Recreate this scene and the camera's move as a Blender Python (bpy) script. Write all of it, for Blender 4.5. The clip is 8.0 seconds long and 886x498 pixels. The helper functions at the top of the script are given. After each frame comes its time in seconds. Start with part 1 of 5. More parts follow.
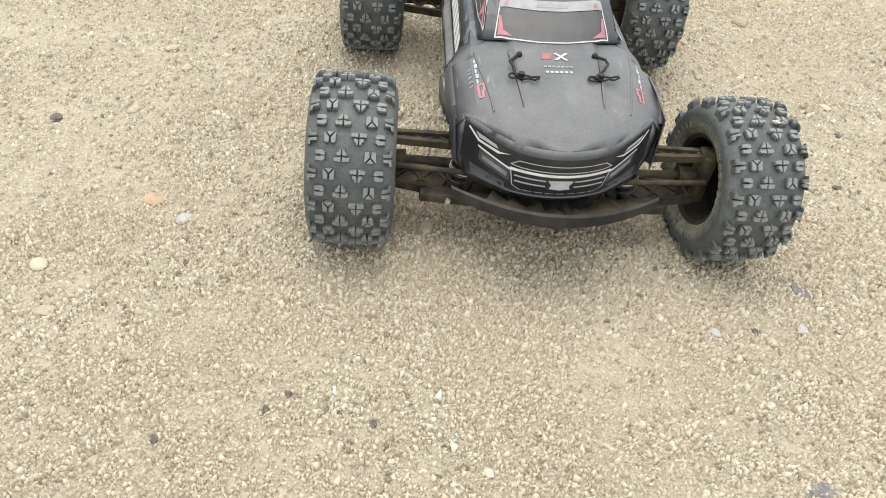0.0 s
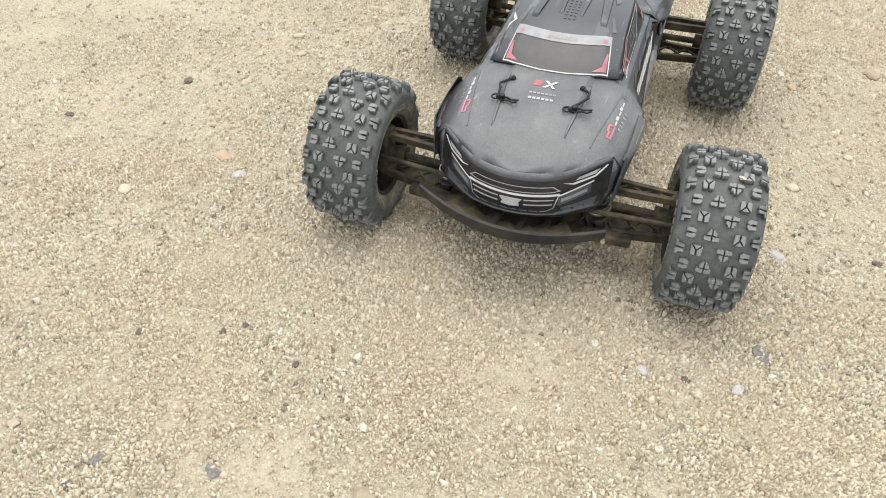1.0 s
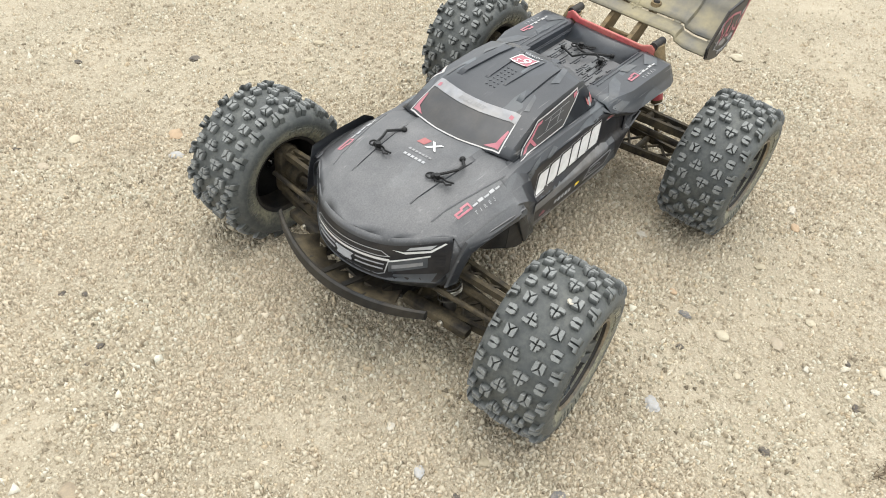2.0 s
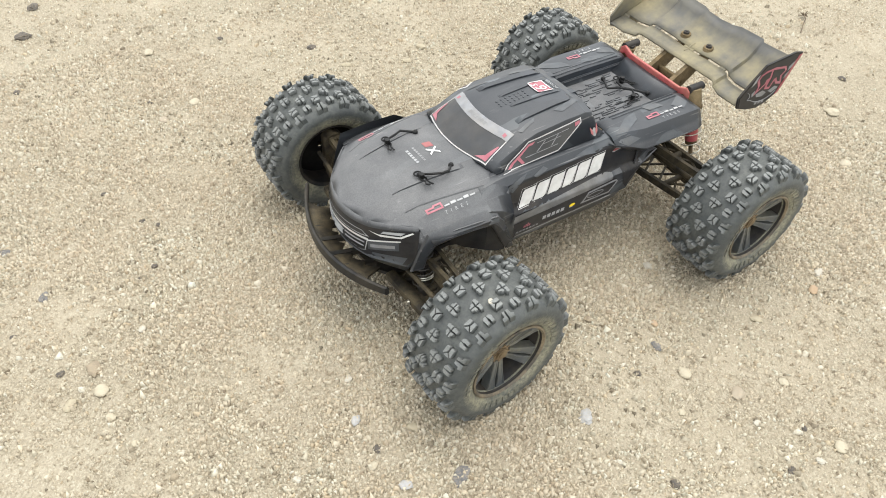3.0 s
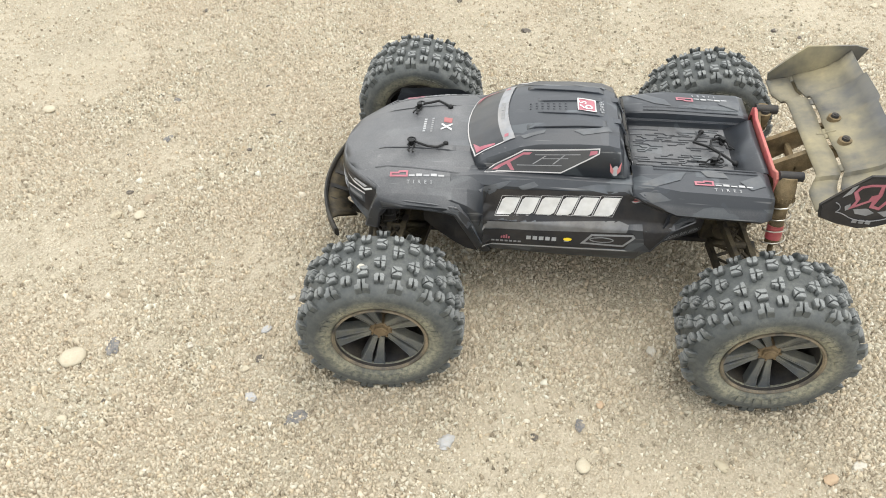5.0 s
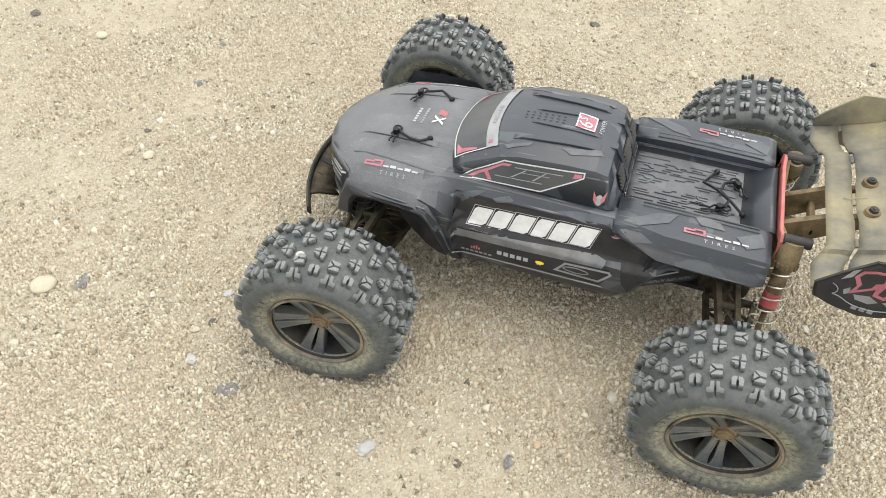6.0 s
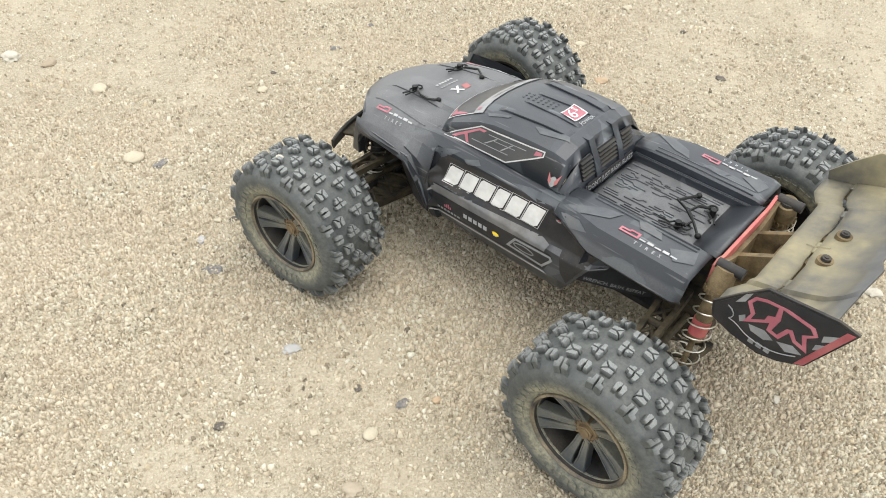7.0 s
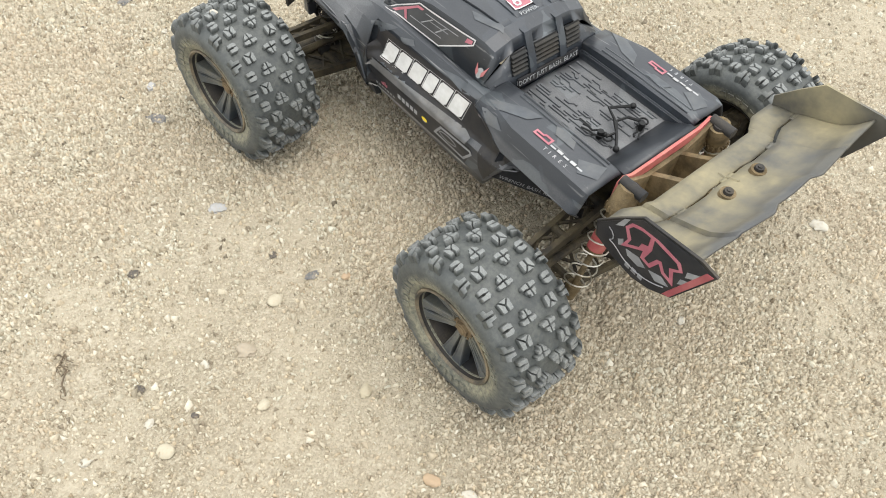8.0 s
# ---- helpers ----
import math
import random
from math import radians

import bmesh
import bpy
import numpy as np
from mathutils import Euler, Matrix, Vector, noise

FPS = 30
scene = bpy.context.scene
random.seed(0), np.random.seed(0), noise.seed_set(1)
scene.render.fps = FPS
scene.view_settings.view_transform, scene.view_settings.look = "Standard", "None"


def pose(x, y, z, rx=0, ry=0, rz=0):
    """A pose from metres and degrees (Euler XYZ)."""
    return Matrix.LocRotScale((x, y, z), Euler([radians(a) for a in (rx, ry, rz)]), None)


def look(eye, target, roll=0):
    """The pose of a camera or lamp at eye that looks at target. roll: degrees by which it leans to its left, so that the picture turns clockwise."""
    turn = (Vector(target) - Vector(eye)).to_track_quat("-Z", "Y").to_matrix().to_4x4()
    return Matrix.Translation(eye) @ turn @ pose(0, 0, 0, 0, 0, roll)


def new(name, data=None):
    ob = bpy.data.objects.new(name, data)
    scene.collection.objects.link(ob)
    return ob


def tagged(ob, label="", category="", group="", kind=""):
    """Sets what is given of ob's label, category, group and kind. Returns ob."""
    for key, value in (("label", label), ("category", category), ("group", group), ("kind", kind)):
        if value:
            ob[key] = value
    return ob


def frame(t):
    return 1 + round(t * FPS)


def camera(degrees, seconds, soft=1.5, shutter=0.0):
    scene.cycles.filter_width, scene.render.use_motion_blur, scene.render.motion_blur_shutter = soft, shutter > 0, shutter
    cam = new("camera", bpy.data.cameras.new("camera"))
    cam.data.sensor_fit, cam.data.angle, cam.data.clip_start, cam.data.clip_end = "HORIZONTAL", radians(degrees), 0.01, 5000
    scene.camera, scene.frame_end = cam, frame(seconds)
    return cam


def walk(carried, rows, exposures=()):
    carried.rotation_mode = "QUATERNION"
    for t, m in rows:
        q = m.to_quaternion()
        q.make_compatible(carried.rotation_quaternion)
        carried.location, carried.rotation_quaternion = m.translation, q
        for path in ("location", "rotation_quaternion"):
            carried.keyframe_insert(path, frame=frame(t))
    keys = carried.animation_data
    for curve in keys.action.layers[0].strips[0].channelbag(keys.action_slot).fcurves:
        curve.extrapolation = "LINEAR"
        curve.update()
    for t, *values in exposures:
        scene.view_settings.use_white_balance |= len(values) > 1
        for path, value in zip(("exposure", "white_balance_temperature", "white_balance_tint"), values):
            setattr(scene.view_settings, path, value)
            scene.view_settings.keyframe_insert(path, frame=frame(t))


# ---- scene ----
cam = camera(61.7, 8.0, soft=1.0)
PATH = [
    (0, (-0.784, 0.165, 0.532), (0.645, -0.015, -0.855), 7.9),
    (0.3, (-0.766, 0.097, 0.556), (0.572, 0.057, -0.929), 7.0),
    (0.5, (-0.761, 0.055, 0.571), (0.549, 0.058, -0.94), 6.4),
    (0.8, (-0.792, -0.046, 0.591), (0.550, 0.198, -0.872), 4.4),
    (1, (-0.809, -0.116, 0.61), (0.516, 0.333, -0.82), 1.3),
    (1.2, (-0.806, -0.186, 0.619), (0.497, 0.261, -0.831), 6.0),
    (1.5, (-0.726, -0.251, 0.62), (0.571, 0.234, -0.823), 8.5),
    (1.7, (-0.665, -0.294, 0.604), (0.586, 0.328, -0.827), 7.6),
    (2.8, (-0.537, -0.538, 0.683), (0.342, 0.591, -0.714), 4.8),
    (3, (-0.504, -0.56, 0.693), (0.294, 0.594, -0.732), 3.2),
    (3.2, (-0.450, -0.558, 0.679), (0.343, 0.627, -0.724), 4.4),
    (3.5, (-0.367, -0.532, 0.656), (0.271, 0.679, -0.802), 4.2),
    (3.8, (-0.321, -0.521, 0.671), (0.170, 0.723, -0.816), 3.8),
    (4, (-0.296, -0.527, 0.668), (0.106, 0.728, -0.837), 3.9),
    (4.2, (-0.257, -0.561, 0.664), (0.011, 0.772, -0.803), 1.9),
    (4.5, (-0.189, -0.65, 0.651), (-0.015, 0.77, -0.747), 5.3),
    (4.7, (-0.138, -0.691, 0.66), (-0.136, 0.727, -0.751), 1.8),
    (5.8, (0.021, -0.605, 0.665), (-0.307, 0.733, -0.785), 1.7),
    (6, (0.05, -0.593, 0.659), (-0.347, 0.69, -0.823), 1.8),
    (6.2, (0.090, -0.584, 0.673), (-0.421, 0.694, -0.779), -0.1),
    (6.5, (0.201, -0.609, 0.637), (-0.524, 0.681, -0.709), 1.8),
    (6.7, (0.275, -0.606, 0.635), (-0.574, 0.604, -0.712), 0.8),
    (7, (0.336, -0.558, 0.613), (-0.637, 0.532, -0.752), 1.2),
    (7.2, (0.361, -0.517, 0.601), (-0.621, 0.607, -0.730), 4.2),
    (7.5, (0.379, -0.467, 0.619), (-0.599, 0.489, -0.84), 5.5),
    (7.8, (0.388, -0.482, 0.630), (-0.500, 0.427, -0.915), 7.7),
    (8, (0.407, -0.453, 0.631), (-0.438, 0.366, -0.987), 5.3),
]
walk(cam, [(t, look(eye, target, roll)) for t, eye, target, roll in PATH])

# ---- world, sun, exposure ----
world = bpy.data.worlds.new("overcast_sky")
scene.world = world
world.use_nodes = True
wn = world.node_tree.nodes
sky = wn.new("ShaderNodeTexSky")
sky.sky_type = "NISHITA"
sky.sun_disc = False
sky.sun_elevation = radians(79)
sky.sun_rotation = radians(61)
sky.air_density, sky.dust_density, sky.ozone_density = 1.0, 6.0, 0.6
# an even cloud layer veils most of the clear sky
veil = wn.new("ShaderNodeMix")
veil.data_type = "RGBA"
veil.inputs[0].default_value = 0.85
veil.inputs[7].default_value = (5.86, 6.0, 5.98, 1)
world.node_tree.links.new(sky.outputs[0], veil.inputs[6])
world.node_tree.links.new(veil.outputs[2], wn["Background"].inputs[0])
wn["Background"].inputs[1].default_value = 0.121
sun = new("sun", bpy.data.lights.new("sun", "SUN"))
sun.data.energy, sun.data.angle, sun.data.color = 0.6, radians(60), (0.99, 1.0, 0.97)
sun.matrix_world = look((0.45, 0.25, 2.6), (0, 0, 0))
scene.view_settings.exposure = 1.62


# ---- materials ----
def nodes_of(name):
    m = bpy.data.materials.new(name)
    m.use_nodes = True
    t = m.node_tree
    return m, t.nodes, t.links, t.nodes["Principled BSDF"]


def noise_at(n, l, co, scale, detail=4.0, rough=0.55):
    x = n.new("ShaderNodeTexNoise")
    x.inputs["Scale"].default_value, x.inputs["Detail"].default_value = scale, detail
    x.inputs["Roughness"].default_value = rough
    l.new(co, x.inputs["Vector"])
    return x.outputs["Fac"]


def span(n, l, value, lo, hi, to_lo=0.0, to_hi=1.0):
    x = n.new("ShaderNodeMapRange")
    for i, v in enumerate((lo, hi, to_lo, to_hi)):
        x.inputs[i + 1].default_value = v
    l.new(value, x.inputs[0])
    return x.outputs[0]


def sums(n, l, op, a, b):
    x = n.new("ShaderNodeMath")
    x.operation = op
    x.use_clamp = True
    for i, v in enumerate((a, b)):
        if isinstance(v, (int, float)):
            x.inputs[i].default_value = v
        else:
            l.new(v, x.inputs[i])
    return x.outputs[0]


def mixed(n, l, fac, a, b):
    x = n.new("ShaderNodeMix")
    x.data_type = "RGBA"
    if isinstance(fac, (int, float)):
        x.inputs[0].default_value = fac
    else:
        l.new(fac, x.inputs[0])
    for i, v in ((6, a), (7, b)):
        if isinstance(v, tuple):
            x.inputs[i].default_value = (*v, 1)
        else:
            l.new(v, x.inputs[i])
    return x.outputs[2]


def ramp(n, l, fac, stops, step=False):
    x = n.new("ShaderNodeValToRGB")
    e = x.color_ramp.elements
    while len(e) < len(stops):
        e.new(0.5)
    for el, (p, c) in zip(e, stops):
        el.position, el.color = p, (*c, 1)
    if step:
        x.color_ramp.interpolation = "CONSTANT"
    l.new(fac, x.inputs[0])
    return x.outputs[0]


def bumped(n, l, b, height, strength, distance):
    x = n.new("ShaderNodeBump")
    x.inputs["Strength"].default_value, x.inputs["Distance"].default_value = strength, distance
    l.new(height, x.inputs["Height"])
    l.new(x.outputs[0], b.inputs["Normal"])


DUST = (0.36, 0.28, 0.17)


def surface(name, one, two, rough=0.5, metal=0.0, dust=0.0, up=0.5, scale=60.0, bump=0.15, dust_colour=DUST, coat=0.0, cover=0.0, speck=0.45, shine=0.5, fade=None):
    """Two tones mixed by noise, fine relief, and dust in blotches that lies thicker on what faces up."""
    m, n, l, b = nodes_of(name)
    co = n.new("ShaderNodeTexCoord").outputs["Object"]
    colour = mixed(n, l, span(n, l, noise_at(n, l, co, scale), 0.35, 0.65), one, two)
    b.inputs["Metallic"].default_value = metal
    b.inputs["Coat Weight"].default_value = coat
    b.inputs["Specular IOR Level"].default_value = shine
    if dust > 0:
        geo = n.new("ShaderNodeNewGeometry").outputs["Normal"]
        sep = n.new("ShaderNodeSeparateXYZ")
        l.new(geo, sep.inputs[0])
        lie = span(n, l, sep.outputs[2], -0.3, 0.9, 1.0 - up, 1.0)
        blot = span(n, l, noise_at(n, l, co, scale * 0.4, 6.0, 0.62), 0.38 - cover, 0.68 - cover)
        fine = span(n, l, noise_at(n, l, co, scale * 9, 3.0), 0.3, 0.75, speck, 1.0)
        fac = sums(n, l, "MULTIPLY", sums(n, l, "MULTIPLY", blot, fine), sums(n, l, "MULTIPLY", lie, dust))
        if fade:
            where = n.new("ShaderNodeSeparateXYZ")
            l.new(co, where.inputs[0])
            drift = n.new("ShaderNodeMath")
            drift.operation = "MULTIPLY_ADD"
            l.new(noise_at(n, l, co, 24.0, 3.0), drift.inputs[0])
            drift.inputs[1].default_value = 0.05
            l.new(where.outputs[0], drift.inputs[2])
            fac = sums(n, l, "MULTIPLY", fac, span(n, l, drift.outputs[0], fade[0], fade[1], 1.0, 0.22))
        colour = mixed(n, l, fac, colour, dust_colour)
        l.new(span(n, l, fac, 0, 1, rough, 0.95), b.inputs["Roughness"])
    else:
        l.new(span(n, l, noise_at(n, l, co, scale * 2), 0.3, 0.7, rough * 0.85, min(1, rough * 1.2)), b.inputs["Roughness"])
    l.new(colour, b.inputs["Base Color"])
    bumped(n, l, b, noise_at(n, l, co, scale * 12, 3.0), bump, 0.0006)
    return m


def camo_paint(name, dark, grey, rough):
    """Black lexan paint with angular charcoal camouflage blocks; a dull film of dust, thickest on the bonnet."""
    m, n, l, b = nodes_of(name)
    co = n.new("ShaderNodeTexCoord").outputs["Object"]
    warp = n.new("ShaderNodeMapping")
    warp.inputs["Rotation"].default_value = (0.35, 0.5, 0.75)
    warp.inputs["Scale"].default_value = (0.6, 1.9, 1.6)
    l.new(co, warp.inputs[0])
    cell = n.new("ShaderNodeTexVoronoi")
    cell.distance = "MANHATTAN"
    cell.inputs["Scale"].default_value = 40.0
    l.new(warp.outputs[0], cell.inputs["Vector"])
    tone = ramp(n, l, cell.outputs["Color"], [(0.0, dark), (0.42, tuple(a * 1.35 for a in dark)), (0.60, grey), (0.70, dark), (0.86, tuple(a * 1.55 for a in grey)), (0.93, tuple(a * 1.2 for a in dark))], True)
    big = span(n, l, noise_at(n, l, co, 13.0, 1.0), 0.46, 0.47)
    sep0 = n.new("ShaderNodeSeparateXYZ")
    l.new(co, sep0.inputs[0])
    colour = mixed(n, l, sums(n, l, "MULTIPLY", big, span(n, l, sep0.outputs[0], -0.13, -0.09, 0.42, 0.95)), dark, tone)
    sep = n.new("ShaderNodeSeparateXYZ")
    l.new(n.new("ShaderNodeNewGeometry").outputs["Normal"], sep.inputs[0])
    lie = span(n, l, sep.outputs[2], 0.1, 0.95, 0.20, 1.0)
    nose = span(n, l, sep0.outputs[0], -0.13, -0.095, 1.0, 0.20)
    bed = sums(n, l, "MULTIPLY", span(n, l, sep0.outputs[2], 0.1575, 0.1620, 1.0, 0.0), span(n, l, sep0.outputs[0], 0.060, 0.066, 0.0, 0.95))
    nose = sums(n, l, "MAXIMUM", nose, bed)
    blot = span(n, l, noise_at(n, l, co, 22.0, 6.0, 0.65), 0.3, 0.7, 0.45, 1.0)
    fine = span(n, l, noise_at(n, l, co, 700.0, 2.0), 0.3, 0.75, 0.6, 1.0)
    fac = sums(n, l, "MULTIPLY", sums(n, l, "MULTIPLY", blot, fine), sums(n, l, "MULTIPLY", sums(n, l, "MULTIPLY", lie, nose), 0.38))
    colour = mixed(n, l, fac, colour, (0.36, 0.35, 0.34))
    scratch = n.new("ShaderNodeTexNoise")
    sm = n.new("ShaderNodeMapping")
    sm.inputs["Scale"].default_value = (14, 260, 260)
    sm.inputs["Rotation"].default_value = (0, 0, 0.2)
    l.new(co, sm.inputs[0])
    l.new(sm.outputs[0], scratch.inputs["Vector"])
    scratch.inputs["Scale"].default_value = 1.0
    beside = n.new("ShaderNodeMath")
    beside.operation = "ABSOLUTE"
    l.new(sep0.outputs[1], beside.inputs[0])
    colour = mixed(n, l, sums(n, l, "MULTIPLY", span(n, l, beside.outputs[0], 0.035, 0.062, 0.15, 1.0), span(n, l, scratch.outputs["Fac"], 0.64, 0.76, 0.0, 0.30)), colour, (0.4, 0.39, 0.38))
    l.new(colour, b.inputs["Base Color"])
    l.new(span(n, l, fac, 0.0, 0.3, rough, rough + 0.3), b.inputs["Roughness"])
    bumped(n, l, b, noise_at(n, l, co, 400.0, 3.0), 0.1, 0.0004)
    return m


def tyre_rubber():
    """Dark rubber; caked pale dust on the side walls close to the rim and a thin film on the tread."""
    m, n, l, b = nodes_of("tyre_rubber")
    co = n.new("ShaderNodeTexCoord").outputs["Object"]
    sep = n.new("ShaderNodeSeparateXYZ")
    l.new(co, sep.inputs[0])
    flat = n.new("ShaderNodeCombineXYZ")
    l.new(sep.outputs[0], flat.inputs[0])
    l.new(sep.outputs[2], flat.inputs[2])
    far = n.new("ShaderNodeVectorMath")
    far.operation = "LENGTH"
    l.new(flat.outputs[0], far.inputs[0])
    radius = far.outputs["Value"]
    ring = span(n, l, radius, 0.0555, 0.0650, 1.0, 0.0)
    blot = span(n, l, noise_at(n, l, co, 45.0, 6.0, 0.6), 0.3, 0.62, 0.25, 1.0)
    fine = span(n, l, noise_at(n, l, co, 900.0, 2.0), 0.3, 0.7, 0.5, 1.0)
    crust = span(n, l, noise_at(n, l, co, 260.0, 4.0, 0.65), 0.36, 0.60, 0.30, 1.0)
    wall = sums(n, l, "MULTIPLY", sums(n, l, "MULTIPLY", ring, blot), sums(n, l, "MULTIPLY", crust, 0.86))
    tread = sums(n, l, "MULTIPLY", sums(n, l, "MULTIPLY", blot, crust), 0.17)
    knob = sums(n, l, "MULTIPLY", span(n, l, radius, 0.0795, 0.0835), sums(n, l, "MULTIPLY", fine, 0.38))
    colour = mixed(n, l, tread, (0.036, 0.041, 0.042), (0.31, 0.31, 0.26))
    colour = mixed(n, l, knob, colour, (0.36, 0.37, 0.36))
    colour = mixed(n, l, wall, colour, (0.265, 0.248, 0.168))
    l.new(colour, b.inputs["Base Color"])
    b.inputs["Roughness"].default_value = 0.62
    bumped(n, l, b, noise_at(n, l, co, 330.0, 5.0), 0.35, 0.0007)
    return m


def soil_material():
    m, n, l, b = nodes_of("sandy_soil")
    co = n.new("ShaderNodeTexCoord").outputs["Object"]
    big = span(n, l, noise_at(n, l, co, 2.2, 5.0, 0.6), 0.4, 0.62)
    mid = span(n, l, noise_at(n, l, co, 22.0, 5.0, 0.6), 0.35, 0.68)
    colour = mixed(n, l, big, (0.392, 0.349, 0.268), (0.352, 0.309, 0.232))
    colour = mixed(n, l, sums(n, l, "MULTIPLY", mid, 0.55), colour, (0.335, 0.289, 0.213))
    cell = n.new("ShaderNodeTexVoronoi")
    cell.inputs["Scale"].default_value = 520.0
    l.new(co, cell.inputs["Vector"])
    grain = ramp(n, l, cell.outputs["Color"], [(0.0, (0.10, 0.08, 0.052)), (0.3, (0.19, 0.158, 0.106)), (0.55, (0.28, 0.243, 0.175)), (0.8, (0.38, 0.342, 0.258)), (0.97, (0.50, 0.47, 0.38))])
    loose = span(n, l, noise_at(n, l, co, 5.0, 5.0, 0.65), 0.36, 0.56, 0.26, 0.55)
    colour = mixed(n, l, loose, colour, grain)
    l.new(colour, b.inputs["Base Color"])
    b.inputs["Roughness"].default_value = 0.95
    b.inputs["Specular IOR Level"].default_value = 0.2
    rise = n.new("ShaderNodeMath")
    rise.operation = "MULTIPLY_ADD"
    l.new(span(n, l, cell.outputs["Distance"], 0.0, 0.7, 1.0, 0.0), rise.inputs[0])
    l.new(loose, rise.inputs[1])
    l.new(noise_at(n, l, co, 130.0, 5.0, 0.7), rise.inputs[2])
    bumped(n, l, b, rise.outputs[0], 0.9, 0.0022)
    return m


def grit_material():
    m, n, l, b = nodes_of("gravel_grit")
    co = n.new("ShaderNodeTexCoord").outputs["Object"]
    geo = n.new("ShaderNodeNewGeometry")
    pick = geo.outputs["Random Per Island"]
    tone = ramp(n, l, pick, [(0.0, (0.07, 0.058, 0.042)), (0.05, (0.20, 0.168, 0.118)), (0.20, (0.345, 0.303, 0.226)), (0.50, (0.415, 0.373, 0.286)), (0.88, (0.500, 0.458, 0.362)), (1.0, (0.60, 0.565, 0.475))])
    hue = n.new("ShaderNodeTexWhiteNoise")
    hue.noise_dimensions = "1D"
    l.new(pick, hue.inputs["W"])
    tint = ramp(n, l, hue.outputs["Value"], [(0.0, (1.0, 0.90, 0.78)), (0.12, (1.0, 0.97, 0.93)), (0.6, (1.0, 1.0, 1.0)), (1.0, (0.93, 0.98, 1.0))])
    both = n.new("ShaderNodeMix")
    both.data_type, both.blend_type = "RGBA", "MULTIPLY"
    both.inputs[0].default_value = 1.0
    l.new(tone, both.inputs[6])
    l.new(tint, both.inputs[7])
    colour = mixed(n, l, span(n, l, noise_at(n, l, co, 600.0), 0.35, 0.7, 0.0, 0.35), both.outputs[2], (0.34, 0.295, 0.21))
    patch = span(n, l, noise_at(n, l, co, 6.0, 4.0, 0.6), 0.36, 0.60, 0.0, 0.42)
    colour = mixed(n, l, patch, colour, (0.40, 0.325, 0.235))
    l.new(colour, b.inputs["Base Color"])
    b.inputs["Roughness"].default_value = 0.92
    b.inputs["Specular IOR Level"].default_value = 0.25
    return m


def stone_material(name, one, two, rough=0.8):
    m, n, l, b = nodes_of(name)
    co = n.new("ShaderNodeTexCoord").outputs["Object"]
    colour = mixed(n, l, span(n, l, noise_at(n, l, co, 120.0, 6.0), 0.3, 0.7), one, two)
    colour = mixed(n, l, span(n, l, noise_at(n, l, co, 600.0, 3.0), 0.5, 0.75, 0.0, 0.5), colour, DUST)
    l.new(colour, b.inputs["Base Color"])
    b.inputs["Roughness"].default_value = rough
    bumped(n, l, b, noise_at(n, l, co, 350.0, 5.0), 0.35, 0.0012)
    return m


SHELL = camo_paint("shell_paint", (0.0140, 0.0172, 0.0222), (0.042, 0.049, 0.055), 0.34)
SHELL_SIDE = surface("side_panel_black", (0.014, 0.0155, 0.019), (0.023, 0.025, 0.029), 0.36, dust=0.1, up=0.8, scale=50, shine=0.22)
GLASS_DARK = surface("dark_window_film", (0.020, 0.021, 0.023), (0.028, 0.029, 0.031), 0.34, dust=0.08, up=0.3, scale=60, bump=0.05)
RUBBER = tyre_rubber()
RIM = surface("rim_plastic", (0.036, 0.042, 0.047), (0.060, 0.067, 0.073), 0.34, dust=0.6, up=0.3, scale=60, bump=0.1, dust_colour=(0.32, 0.285, 0.18))
RIM_LIP = surface("rim_lip_plastic", (0.02, 0.02, 0.02), (0.05, 0.045, 0.035), 0.55, dust=0.9, up=0.1, scale=70)
NUT = surface("rusty_wheel_nut", (0.090, 0.061, 0.032), (0.155, 0.110, 0.058), 0.6, metal=0.2, dust=0.7, up=0.2, scale=150, dust_colour=(0.3, 0.22, 0.13))
ARM = surface("dusty_suspension_plastic", (0.012, 0.011, 0.010), (0.026, 0.022, 0.016), 0.6, dust=0.5, up=0.3, scale=130, dust_colour=(0.21, 0.165, 0.090), shine=0.22)
BLACK = surface("black_plastic", (0.012, 0.012, 0.013), (0.022, 0.022, 0.023), 0.5, dust=0.16, up=0.6, scale=70, shine=0.22)
BUMPER = surface("scuffed_bumper_plastic", (0.010, 0.010, 0.010), (0.022, 0.022, 0.021), 0.5, dust=0.10, up=0.5, scale=60, shine=0.22)
DARK_STEEL = surface("dark_spring_wire", (0.018, 0.018, 0.018), (0.05, 0.047, 0.04), 0.5, metal=0.2, dust=0.2, scale=120)
STEEL = surface("spring_steel", (0.42, 0.40, 0.34), (0.52, 0.50, 0.44), 0.35, metal=0.9, dust=0.4, scale=120)
RED = surface("red_anodised_alloy", (0.33, 0.045, 0.055), (0.41, 0.080, 0.088), 0.45, metal=0.15, dust=0.6, up=0.3, scale=90)
TAN = surface("mud_caked_metal", (0.05, 0.036, 0.018), (0.13, 0.092, 0.045), 0.7, dust=0.6, up=0.3, scale=90, shine=0.22)
WING = surface("dust_coated_wing", (0.018, 0.021, 0.028), (0.034, 0.038, 0.046), 0.34, dust=1.0, up=0.1, scale=25, dust_colour=(0.285, 0.245, 0.142), cover=0.09, speck=0.85, fade=(0.308, 0.332))
CLIP = surface("black_clip_wire", (0.006, 0.006, 0.006), (0.012, 0.012, 0.012), 0.4, scale=200, shine=0.22)
WHITE = surface("white_decal", (0.50, 0.50, 0.49), (0.60, 0.60, 0.59), 0.4, dust=0.35, scale=90, bump=0.03)
